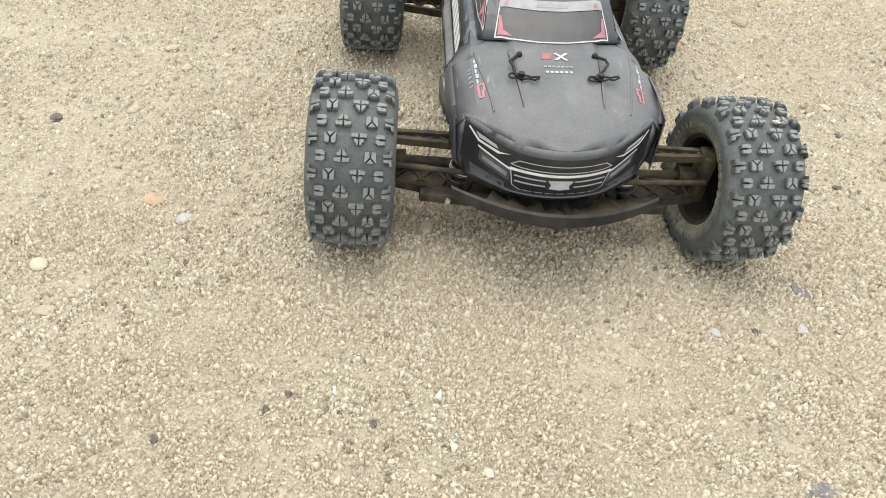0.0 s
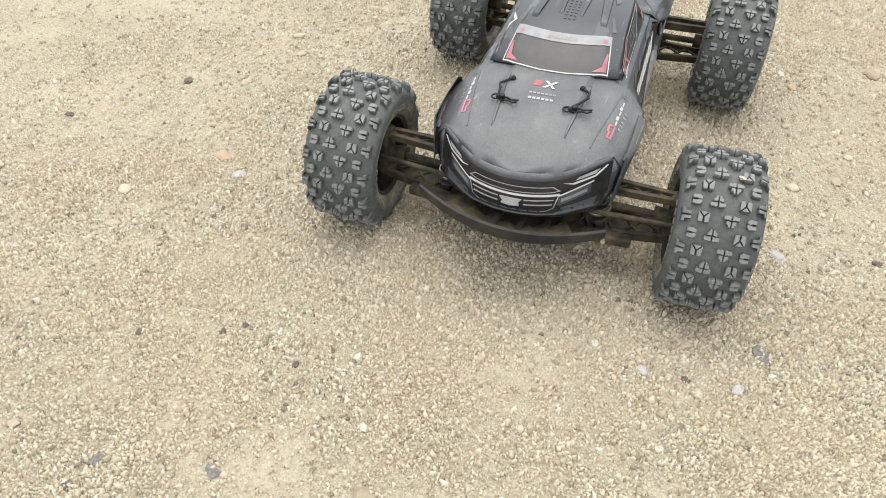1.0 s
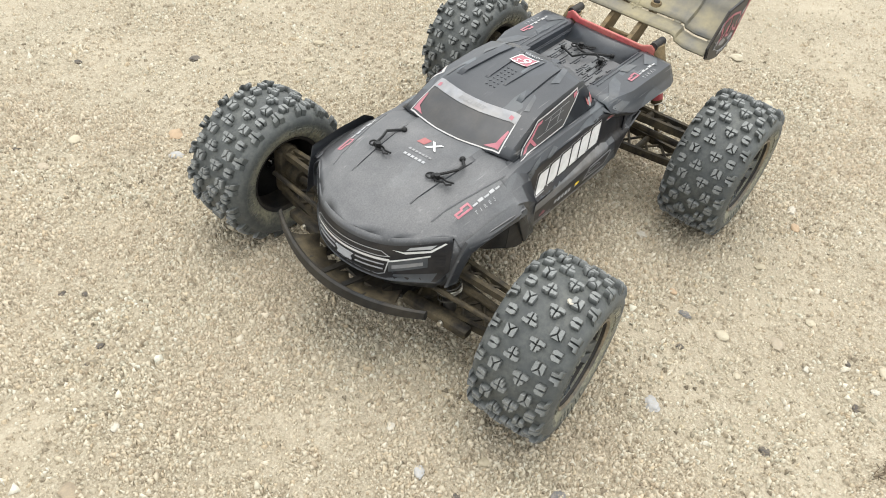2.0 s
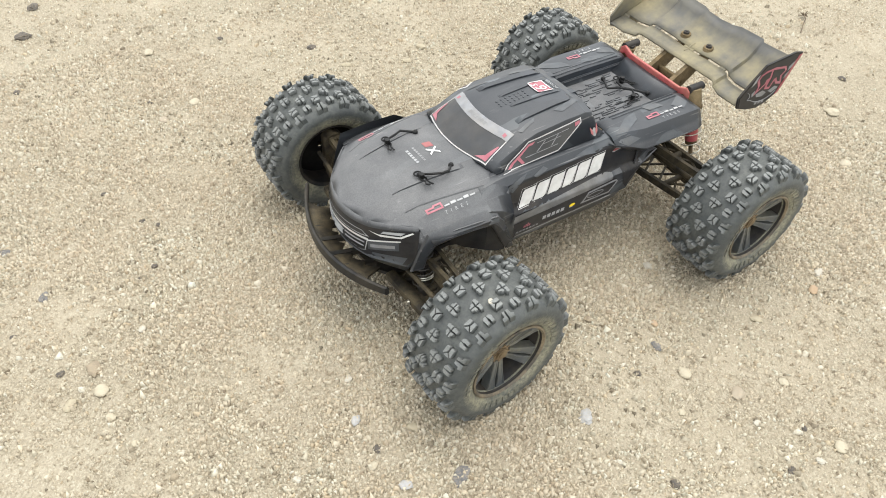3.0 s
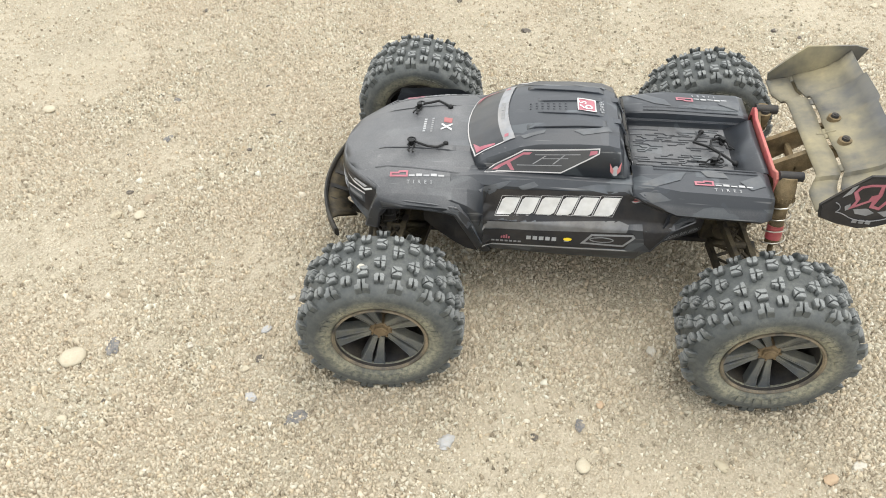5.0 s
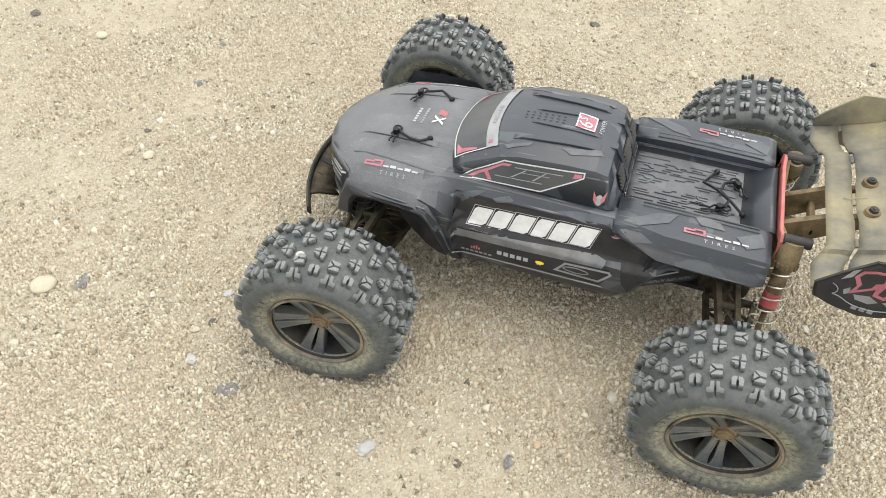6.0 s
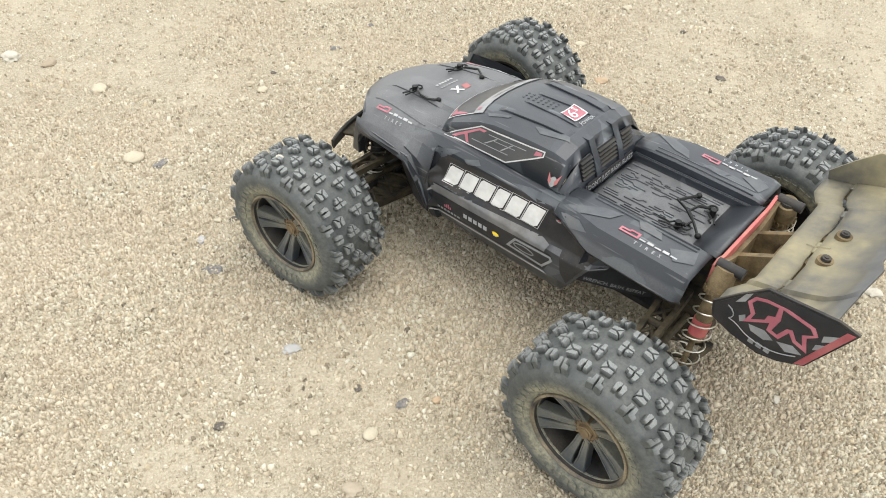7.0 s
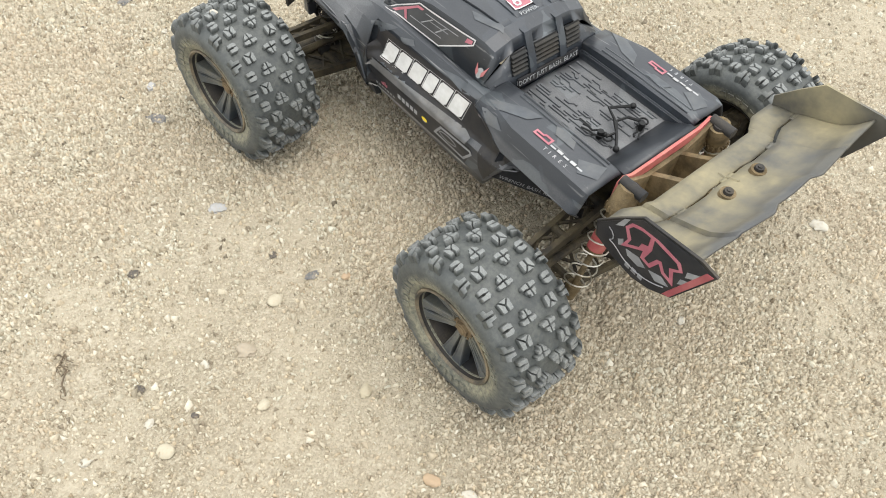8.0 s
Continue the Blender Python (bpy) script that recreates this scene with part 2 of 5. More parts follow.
GREY = surface("grey_decal", (0.15, 0.154, 0.160), (0.21, 0.214, 0.220), 0.4, dust=0.2, scale=90, bump=0.03)
BORDER = surface("window_border_decal", (0.34, 0.34, 0.34), (0.42, 0.41, 0.41), 0.4, dust=0.3, scale=90, bump=0.03)
CAMO = surface("camouflage_grey", (0.038, 0.044, 0.051), (0.062, 0.069, 0.077), 0.42, dust=0.10, scale=70, bump=0.05)
STRIP = surface("sun_strip_decal", (0.17, 0.175, 0.185), (0.22, 0.225, 0.235), 0.38, dust=0.25, scale=110, bump=0.03)
BAND = surface("sill_grey", (0.070, 0.072, 0.075), (0.115, 0.117, 0.120), 0.45, dust=0.2, scale=70, bump=0.05)
SILVER = surface("silver_decal", (0.27, 0.28, 0.29), (0.34, 0.35, 0.36), 0.38, dust=0.25, scale=110, bump=0.03)
PINK = surface("red_decal", (0.27, 0.072, 0.098), (0.33, 0.115, 0.14), 0.4, dust=0.12, scale=90, bump=0.03)
CRIMSON = surface("deep_red_decal", (0.22, 0.045, 0.055), (0.28, 0.07, 0.08), 0.4, dust=0.25, scale=90, bump=0.03)
YELLOW = surface("yellow_decal", (0.75, 0.55, 0.02), (0.8, 0.6, 0.04), 0.4, scale=90, bump=0.03)
INK = surface("black_decal", (0.014, 0.0145, 0.017), (0.022, 0.0225, 0.025), 0.36, dust=0.1, scale=60, bump=0.03, shine=0.22)
SOIL = soil_material()
GRIT = grit_material()
STONE = {
    "cream": stone_material("cream_stone", (0.40, 0.36, 0.268), (0.34, 0.30, 0.222)),
    "tan": stone_material("tan_stone", (0.35, 0.31, 0.22), (0.29, 0.25, 0.175)),
    "brown": stone_material("brown_stone", (0.27, 0.22, 0.15), (0.21, 0.17, 0.12)),
    "dark": stone_material("dark_stone", (0.050, 0.045, 0.040), (0.10, 0.085, 0.068)),
    "slate": stone_material("slate_flake", (0.075, 0.076, 0.080), (0.16, 0.152, 0.142)),
    "white": stone_material("white_stone", (0.43, 0.402, 0.338), (0.36, 0.335, 0.28)),
    "blue": stone_material("blue_grey_stone", (0.34, 0.34, 0.335), (0.28, 0.275, 0.26)),
    "grey": stone_material("grey_brown_stone", (0.33, 0.28, 0.21), (0.27, 0.23, 0.17)),
    "orange": stone_material("orange_tan_stone", (0.36, 0.26, 0.165), (0.30, 0.22, 0.14)),
}
TWIG = surface("dry_twig_bark", (0.06, 0.045, 0.03), (0.11, 0.08, 0.05), 0.85, dust=0.4, scale=150)


# ---- building helpers ----
def mesh_of(name, bm, material, angle=32):
    bmesh.ops.recalc_face_normals(bm, faces=bm.faces)
    me = bpy.data.meshes.new(name)
    bm.to_mesh(me)
    bm.free()
    me.materials.append(material)
    for p in me.polygons:
        p.use_smooth = True
    me.set_sharp_from_angle(angle=radians(angle))
    return me


def part(name, bm, material, parent, label="", angle=32):
    ob = new(name, mesh_of(name, bm, material, angle))
    ob.parent = parent
    if label:
        tagged(ob, label)
    return ob


def block(bm, centre, size, turn=(0, 0, 0), bevel=0.0, taper=1.0):
    made = bmesh.ops.create_cube(bm, size=1.0)["verts"]
    for v in made:
        k = taper if v.co.z > 0 else 1.0
        v.co = Vector((v.co.x * size[0] * k, v.co.y * size[1] * k, v.co.z * size[2]))
    bmesh.ops.transform(bm, matrix=pose(*centre, *turn), verts=made)
    if bevel:
        edges = list({e for v in made for e in v.link_edges})
        bmesh.ops.bevel(bm, geom=edges, offset=bevel, segments=2, affect="EDGES", profile=0.5)


def rod(bm, a, b, r1, r2=None, seg=12):
    a, b = Vector(a), Vector(b)
    d = b - a
    m = Matrix.Translation((a + b) / 2) @ d.to_track_quat("Z", "Y").to_matrix().to_4x4()
    bmesh.ops.create_cone(bm, cap_ends=True, segments=seg, radius1=r1, radius2=r1 if r2 is None else r2, depth=d.length, matrix=m)


def wire(bm, pts, r, seg=6, closed=False):
    """A round wire along points."""
    pts = [Vector(p) for p in pts]
    rings = []
    side = None
    for i, p in enumerate(pts):
        a = pts[i - 1] if i or closed else p
        b = pts[(i + 1) % len(pts)] if i < len(pts) - 1 or closed else p
        d = (b - a).normalized()
        side = d.orthogonal().normalized() if side is None else (side - d * side.dot(d)).normalized()
        other = d.cross(side)
        rings.append([bm.verts.new(p + r * (math.cos(k) * side + math.sin(k) * other)) for k in (2 * math.pi * j / seg for j in range(seg))])
    pairs = list(zip(rings, rings[1:])) + ([(rings[-1], rings[0])] if closed else [])
    for one, two in pairs:
        for j in range(seg):
            bm.faces.new((one[j], one[(j + 1) % seg], two[(j + 1) % seg], two[j]))
    if not closed:
        bm.faces.new(rings[0][::-1])
        bm.faces.new(rings[-1])


def slab(bm, outline, m, depth):
    """A flat outline of (u, v) in the plane of m, thickened along its third axis."""
    low = [bm.verts.new(m @ Vector((u, v, -depth / 2))) for u, v in outline]
    top = [bm.verts.new(m @ Vector((u, v, depth / 2))) for u, v in outline]
    bm.faces.new(low[::-1])
    bm.faces.new(top)
    for i in range(len(low)):
        j = (i + 1) % len(low)
        bm.faces.new((low[i], low[j], top[j], top[i]))


def lathe(bm, profile, seg, closed=False):
    """Turns a profile of (y, radius) about the y axis."""
    rings = [[bm.verts.new((r * math.cos(a), y, r * math.sin(a))) for a in (2 * math.pi * k / seg for k in range(seg))] for y, r in profile]
    pairs = list(zip(rings, rings[1:])) + ([(rings[-1], rings[0])] if closed else [])
    for one, two in pairs:
        for k in range(seg):
            bm.faces.new((one[k], one[(k + 1) % seg], two[(k + 1) % seg], two[k]))
    return rings


def loft(bm, sections, mirror=True, cap_first=False, cap_last=False):
    """Skins sections, each a list of points; mirrored to the other side of the truck."""
    for s in ((1, -1) if mirror else (1,)):
        rows = [[bm.verts.new((x, s * y, z)) for x, y, z in sec] for sec in sections]
        for one, two in zip(rows, rows[1:]):
            for k in range(len(one) - 1):
                try:
                    bm.faces.new((one[k], one[k + 1], two[k + 1], two[k]))
                except ValueError:
                    pass
        for row, wanted in ((rows[0], cap_first), (rows[-1], cap_last)):
            if wanted:
                bm.faces.new(row)


# ---- ground ----
def ground_height(x, y):
    """Gentle unevenness, flat where the wheels stand."""
    h = 0.004 * noise.noise((x * 3.1, y * 3.1, 0.3)) + 0.0022 * noise.noise((x * 11, y * 11, 4.1)) + 0.0020 * noise.noise((x * 31, y * 31, 9.3)) + 0.0010 * noise.noise((x * 74, y * 74, 2.7))
    return h - 0.0035


def grid_lines(lo, hi, step):
    inner = list(np.arange(lo, hi + step / 2, step))
    out, d, p = [], step, hi
    while p < 400:
        d *= 1.4
        p += d
        out.append(p)
    back, d, p = [], step, lo
    while p > -400:
        d *= 1.4
        p -= d
        back.append(p)
    return back[::-1] + inner + out


gx, gy = grid_lines(-1.3, 1.1, 0.0065), grid_lines(-0.9, 1.2, 0.0065)
ground_mesh = bpy.data.meshes.new("ground")
verts = [(x, y, ground_height(x, y)) for y in gy for x in gx]
w = len(gx)
faces = [(j * w + i, j * w + i + 1, (j + 1) * w + i + 1, (j + 1) * w + i) for j in range(len(gy) - 1) for i in range(w - 1)]
ground_mesh.from_pydata(verts, [], faces)
ground_mesh.materials.append(SOIL)
for p in ground_mesh.polygons:
    p.use_smooth = True
ground = tagged(new("ground", ground_mesh), "dry pale sandy soil with scattered grit", "ground", kind="structure")


# trodden, packed places: middle, reach along x and y
TRODDEN = ((-0.18, 0.55, 0.17, 0.13), (-0.57, 0.07, 0.09, 0.15), (0.00, -0.345, 0.17, 0.09), (0.19, -0.41, 0.13, 0.11), (0.06, 0.50, 0.14, 0.09), (-0.60, 0.46, 0.16, 0.12))


def packed(x, y):
    """How hard the soil is trodden, 0 to 1."""
    return min(1.0, sum(math.exp(-((x - cx) / rx) ** 2 - ((y - cy) / ry) ** 2) for cx, cy, rx, ry in TRODDEN))


def scatter_grit(name, count, x0, x1, y0, y1, small, large, seed, patchy, label):
    """Loose angular grit, half sunk, thinner where the soil is packed."""
    rng = np.random.default_rng(seed)
    xs, ys = rng.uniform(x0, x1, count * 3), rng.uniform(y0, y1, count * 3)
    keep = []
    for x, y, k in zip(xs, ys, rng.random(count * 3)):
        d = 0.6 * noise.noise((x * 2.6, y * 2.6, 7.7)) + 0.50 * noise.noise((x * 9, y * 9, 2.2)) + 0.45 * noise.noise((x * 34, y * 34, 4.4)) + 0.06 - 0.52 * packed(x, y)
        rim = min(x - x0, x1 - x, y - y0, y1 - y) / 0.22 + 1.2 * noise.noise((x * 4, y * 4, 1.1))
        if k < max(0.17, 0.56 + patchy * d) * min(1.0, max(0.0, rim)):
            keep.append((x, y))
        if len(keep) == count:
            break
    at = np.array(keep)
    n = len(at)
    size = small + (large - small) * rng.random(n) ** 2.2
    ang = rng.uniform(0, 2 * np.pi, n)
    corner = np.arange(3) * np.pi * 2 / 3
    spin = ang[:, None] + corner[None, :] + rng.uniform(-0.45, 0.45, (n, 3))
    wide = size[:, None] * rng.uniform(0.42, 0.75, (n, 3))
    spin2 = spin + rng.uniform(-0.35, 0.35, (n, 3))
    wide2 = wide * rng.uniform(0.45, 0.9, (n, 3))
    z = np.array([ground_height(x, y) for x, y in keep])
    high = size[:, None] * rng.uniform(0.28, 0.82, (n, 3))
    co = np.zeros((n, 6, 3), np.float32)
    slim = rng.uniform(0.55, 1.0, (n, 1))
    turn = rng.uniform(0, np.pi, (n, 1))

    def around(r, a):
        """Corners of a grain, drawn out along its own direction."""
        p, q = r * np.cos(a) / slim ** 0.6, r * np.sin(a) * slim
        return at[:, :1] + p * np.cos(turn) - q * np.sin(turn), at[:, 1:] + p * np.sin(turn) + q * np.cos(turn)

    co[:, :3, 0], co[:, :3, 1] = around(wide, spin)
    co[:, :3, 2] = z[:, None] - 0.0008
    co[:, 3:, 0], co[:, 3:, 1] = around(wide2, spin2)
    co[:, 3:, 2] = z[:, None] + high
    sides = np.array((0, 1, 4, 3, 1, 2, 5, 4, 2, 0, 3, 5, 3, 4, 5))
    loops = (sides[None] + 6 * np.arange(n)[:, None]).reshape(-1).astype(np.int32)
    starts = (np.array((0, 4, 8, 12))[None] + 15 * np.arange(n)[:, None]).reshape(-1).astype(np.int32)
    me = bpy.data.meshes.new(name)
    me.vertices.add(6 * n)
    me.vertices.foreach_set("co", co.reshape(-1))
    me.loops.add(len(loops))
    me.loops.foreach_set("vertex_index", loops)
    me.polygons.add(4 * n)
    me.polygons.foreach_set("loop_start", starts)
    me.update(calc_edges=True)
    me.materials.append(GRIT)
    return tagged(new(name, me), label, "gravel", kind="stuff")


scatter_grit("gravel", 205000, -0.80, 0.66, -0.70, 0.70, 0.0017, 0.0058, 3, 1.0, "loose sand-coloured grit around the truck")
scatter_grit("gravel", 110000, -1.55, 1.4, -0.95, 1.45, 0.0017, 0.0056, 5, 1.05, "sparser sand-coloured grit on packed soil")
scatter_grit("gravel", 11000, -0.95, 0.85, -0.75, 0.90, 0.0045, 0.0088, 11, 0.9, "coarser sand-coloured grit strewn over the soil")


def stone(x, y, size, tone, seed, flat=0.5, label="", long=1.35, chipped=1.0, sunk=0.12):
    """One rounded or chipped stone, sunk a little into the soil."""
    rng = random.Random(seed)
    bm = bmesh.new()
    bmesh.ops.create_icosphere(bm, subdivisions=3, radius=size / 2)
    off = Vector((rng.random() * 9, rng.random() * 9, rng.random() * 9))
    for v in bm.verts:
        d = v.co.normalized()
        v.co *= 0.9 + chipped * (0.34 * noise.noise(d * 1.4 + off) + 0.2 * noise.noise(d * 3.2 + off) + 0.06 * noise.noise(d * 7 + off))
        v.co = Vector((v.co.x * long, v.co.y, v.co.z * flat))
    ob = new("pebble", mesh_of("pebble", bm, STONE[tone], 50))
    ob.matrix_world = pose(x, y, ground_height(x, y) + size * flat * sunk, 0, 0, rng.uniform(0, 180))
    return tagged(ob, label, "stone", group="loose stones on the soil")


# ---- the truck: nose towards -x, its left side towards -y ----
truck = new("rc_truck")
tagged(truck, "dusty black radio-controlled monster truck with knobbly tyres on sandy soil", "toy truck")

AXLE = 0.1895


# body shell: one thin formed skin
def plan(y):
    """How far the front is swept back at y: nearly flat in the middle, straight back past the lamps."""
    q = abs(y) / 0.09
    return 0.5 * q * q + 0.5 * (0.22 * (q / 0.55) ** 2 if q < 0.55 else 0.22 + 0.78 * (q - 0.55) / 0.45)


def hood_section(x, zc, bow, side, edge, sweep):
    """Half a section of the bonnet and front wing, from the middle to the arch's edge."""
    rows = [(0.0, 0.0), (0.026, 0.0), (0.040, 0.0), (0.046, -0.0028), (0.051, -0.0031), (0.066, -0.0045), (0.082, -0.010), (0.092, -0.019)]
    out = [(x + sweep * plan(y), y, zc + d * bow + side * plan(y)) for y, d in rows]
    lx, ly, lz = out[-1]
    drop = lz - edge
    out.append((lx + 0.0010, ly + 0.0105, lz - drop * 0.36))
    out.append((lx + 0.0020, ly + 0.0130, edge))
    return out


shell_bm = bmesh.new()
HOOD = (
    (-0.2560, 0.1475, 0.05, 0.0030, 0.117, 0.046),
    (-0.2480, 0.1520, 0.25, 0.0022, 0.122, 0.043),
    (-0.2330, 0.1588, 0.55, 0.0012, 0.130, 0.033),
    (-0.2060, 0.1668, 0.8, 0.0005, 0.1365, 0.014),
    (-0.1760, 0.1720, 1.0, 0.0, 0.1385, 0.003),
    (-0.1500, 0.1748, 1.0, 0.0, 0.1385, 0.0),
    (-0.1280, 0.1760, 1.0, 0.0, 0.1365, 0.0),
    (-0.1120, 0.1765, 1.0, 0.0, 0.1160, 0.0),
    (-0.0950, 0.1735, 1.0, 0.0, 0.0900, 0.0),
)
loft(shell_bm, [hood_section(*r) for r in HOOD])


# nose: the face with lamps and grille, below the bonnet's leading edge
def nose_section(z, x, sweep, wide):
    return [(x + sweep * plan(y), y, z + 0.0030 * plan(y) * max(0.0, (z - 0.09) / 0.05)) for y in (wide * k / 18 for k in range(19))]


NOSE = ((0.1475, -0.2560, 0.0460, 0.0910), (0.1425, -0.2585, 0.0475, 0.0920), (0.1365, -0.2600, 0.0480, 0.0928), (0.1230, -0.2600, 0.0480, 0.0932), (0.1060, -0.2590, 0.0460, 0.0925), (0.0990, -0.2560, 0.0410, 0.0905), (0.0950, -0.2580, 0.0410, 0.0890), (0.0860, -0.2500, 0.0350, 0.0830))
loft(shell_bm, [nose_section(*r) for r in NOSE])
# corner post between the face and the front wheel opening
loft(shell_bm, [
    [(-0.2085, 0.0920, 0.1475), (-0.2030, 0.0990, 0.1410), (-0.1960, 0.1040, 0.1365)],
    [(-0.2100, 0.0930, 0.1305), (-0.2075, 0.0990, 0.1300), (-0.2035, 0.1030, 0.1290)],
    [(-0.2120, 0.0925, 0.1080), (-0.2105, 0.0965, 0.1080), (-0.2085, 0.0990, 0.1080)],
    [(-0.2160, 0.0850, 0.0890), (-0.2150, 0.0880, 0.0890), (-0.2130, 0.0900, 0.0890)],
])


# flanks below the windows
def flank_section(x, belt_y, belt_z, low, k):
    """k: how far the lower door has come out below the wing."""
    top = belt_z
    mid = 0.122
    rows = [(belt_y - 0.012, top + 0.003), (belt_y, top), (belt_y + 0.006, top - 0.009)]
    rows += [(0.0905, max(low, 0.128)), (0.0975, max(low, 0.122)), (0.0985, max(low, 0.108)), (0.0975, max(low, 0.092)), (0.0925, max(low, 0.078)), (0.0860, low), (0.0750, low - 0.001)]
    out = []
    for i, (y, z) in enumerate(rows):
        wing = 0.080 + 0.0250 * min(1.0, max(0.0, (0.168 - z) / 0.031)) ** 0.8
        out.append((x, (1 - k) * wing + k * y if i > 0 else y, z))
    return out


FLANK = ((-0.1300, 0.0800, 0.1665, 0.1370, 0.0), (-0.1180, 0.0800, 0.1670, 0.1270, 0.15), (-0.1060, 0.0800, 0.1680, 0.1020, 0.6), (-0.0940, 0.0800, 0.1690, 0.0740, 1.0), (-0.0850, 0.0800, 0.1690, 0.0680, 1.0), (0.0000, 0.0795, 0.1690, 0.0670, 1.0), (0.0500, 0.0795, 0.1690, 0.0675, 1.0), (0.0760, 0.0800, 0.1695, 0.0690, 1.0), (0.0880, 0.0820, 0.1700, 0.0890, 1.0), (0.1080, 0.0840, 0.1700, 0.1260, 1.0), (0.1260, 0.0860, 0.1700, 0.1400, 1.0))
loft(shell_bm, [flank_section(*r) for r in FLANK])


# cab
def cab_section(x, roof, edge, shoulder, belt, sweep=0.0):
    rows = ((0.0, roof), (edge * 0.5, roof), (edge * 0.86, roof - 0.0008), (edge, roof - 0.003), (shoulder + 0.0035, roof - 0.0065) if roof > 0.185 else (shoulder, roof - 0.004), (belt[0], belt[1]))
    return [(x + sweep * (y / 0.06) ** 2, y, z) for y, z in rows]


CAB = (
    (-0.1180, 0.1762, 0.0600, 0.0680, (0.0735, 0.1702), 0.011),
    (-0.1050, 0.1840, 0.0585, 0.0660, (0.0742, 0.1705), 0.009),
    (-0.0760, 0.1985, 0.0530, 0.0610, (0.0742, 0.1705), 0.007),
    (-0.0660, 0.2020, 0.0515, 0.0600, (0.0742, 0.1705), 0.006),
    (-0.0450, 0.2060, 0.0500, 0.0590, (0.0742, 0.1705), 0.003),
    (0.0000, 0.2085, 0.0480, 0.0575, (0.0742, 0.1708), 0.0),
    (0.0300, 0.2080, 0.0460, 0.0560, (0.0740, 0.1710), 0.0),
    (0.0420, 0.2040, 0.0440, 0.0540, (0.0738, 0.1715), 0.0),
    (0.0480, 0.1950, 0.0430, 0.0520, (0.0740, 0.1720), 0.0),
)
loft(shell_bm, [cab_section(*r) for r in CAB])
# back of the cab, stepped where the louvres sit
loft(shell_bm, [
    [(0.0480, 0.0, 0.1950), (0.0480, 0.0430, 0.1920), (0.0480, 0.0520, 0.1855), (0.0480, 0.0740, 0.1720)],
    [(0.0530, 0.0, 0.1800), (0.0530, 0.0430, 0.1790), (0.0530, 0.0560, 0.1770), (0.0530, 0.0720, 0.1715)],
    [(0.0570, 0.0, 0.1720), (0.0570, 0.0430, 0.1715), (0.0560, 0.0570, 0.1715), (0.0550, 0.0720, 0.1710)],
    [(0.0610, 0.0, 0.1570), (0.0610, 0.0440, 0.1570), (0.0600, 0.0480, 0.1640), (0.0580, 0.0720, 0.1700)],
])


# load bed with its side boxes
def bed_section(x, rail, out, low):
    return [(x, y, z) for y, z in ((0.0, 0.157), (0.0435, 0.157), (0.0445, 0.1640), (0.0475, 0.1648), (0.0485, rail - 0.0015), (0.0505, rail), (0.0560, rail + 0.0012), (out - 0.0085, rail), (out - 0.0020, rail - 0.60 * (rail - low - 0.006)), (out + 0.0015, low + 0.006), (out - 0.003, low))]


BED = ((0.0580, 0.1715, 0.0900, 0.1580), (0.0780, 0.1730, 0.0930, 0.1500), (0.1040, 0.1735, 0.0990, 0.1440), (0.1900, 0.1720, 0.1000, 0.1420), (0.1980, 0.1700, 0.0985, 0.1450))
loft(shell_bm, [bed_section(*r) for r in BED])
loft(shell_bm, [[(0.1720, 0.0, 0.1572), (0.1720, 0.0440, 0.1572)], [(0.1960, 0.0, 0.1680), (0.1960, 0.0470, 0.1690)], [(0.2010, 0.0, 0.1680), (0.2010, 0.0480, 0.1690)]])
bmesh.ops.remove_doubles(shell_bm, verts=shell_bm.verts, dist=0.0006)
# pressed ribs on the roof, flutes on the bonnet, moulded tracks on the bed
def ridge(bm, pts, wide, z0, z1):
    """A flat-topped moulded ridge along points in plan."""
    rows = []
    for i, p in enumerate(pts):
        a, c = Vector(pts[max(0, i - 1)]), Vector(pts[min(len(pts) - 1, i + 1)])
        d = (c - a).normalized()
        n = Vector((-d.y, d.x))
        rows.append([(*(Vector(p) + n * w), z) for w, z in ((wide / 2 + 0.0006, z0), (wide / 2, z1), (-wide / 2, z1), (-wide / 2 - 0.0006, z0))])
    loft(bm, rows, mirror=False, cap_first=True, cap_last=True)


relief_bm = bmesh.new()
lines = random.Random(21)
for k in range(24):
    y = -0.0400 + 0.0800 * k / 23
    x = 0.0640 + lines.uniform(0.0, 0.010)
    while x < 0.160:
        long = lines.uniform(0.010, 0.034)
        jog = lines.choice((-0.0034, 0.0034, 0.0, 0.0))
        end = min(0.166, x + long)
        if abs(y + jog) < 0.0415 and lines.random() < 0.62:
            pts = [(x, y), (end, y)] if not jog else [(x, y), (x + long * 0.45, y), (x + long * 0.45 + 0.0034, y + jog), (max(end, x + long * 0.45 + 0.005), y + jog)]
            ridge(relief_bm, pts, lines.choice((0.0012, 0.0016, 0.0020)), 0.1568, 0.1582)
        x = end + lines.uniform(0.003, 0.012)
for s in (1, -1):
    # rail step along the inside of the box
    wire(shell_bm, [(0.062, s * 0.0460, 0.1650), (0.188, s * 0.0460, 0.1648)], 0.0010, 5)
# paired crest lines along the tops of the side boxes
for s in (1, -1):
    for y, z in ((0.0520, 0.1738), (0.0572, 0.1742)):
        wire(shell_bm, [(0.080, s * y, z), (0.110, s * y, z + 0.0004), (0.186, s * y, z - 0.0008)], 0.0009, 6)
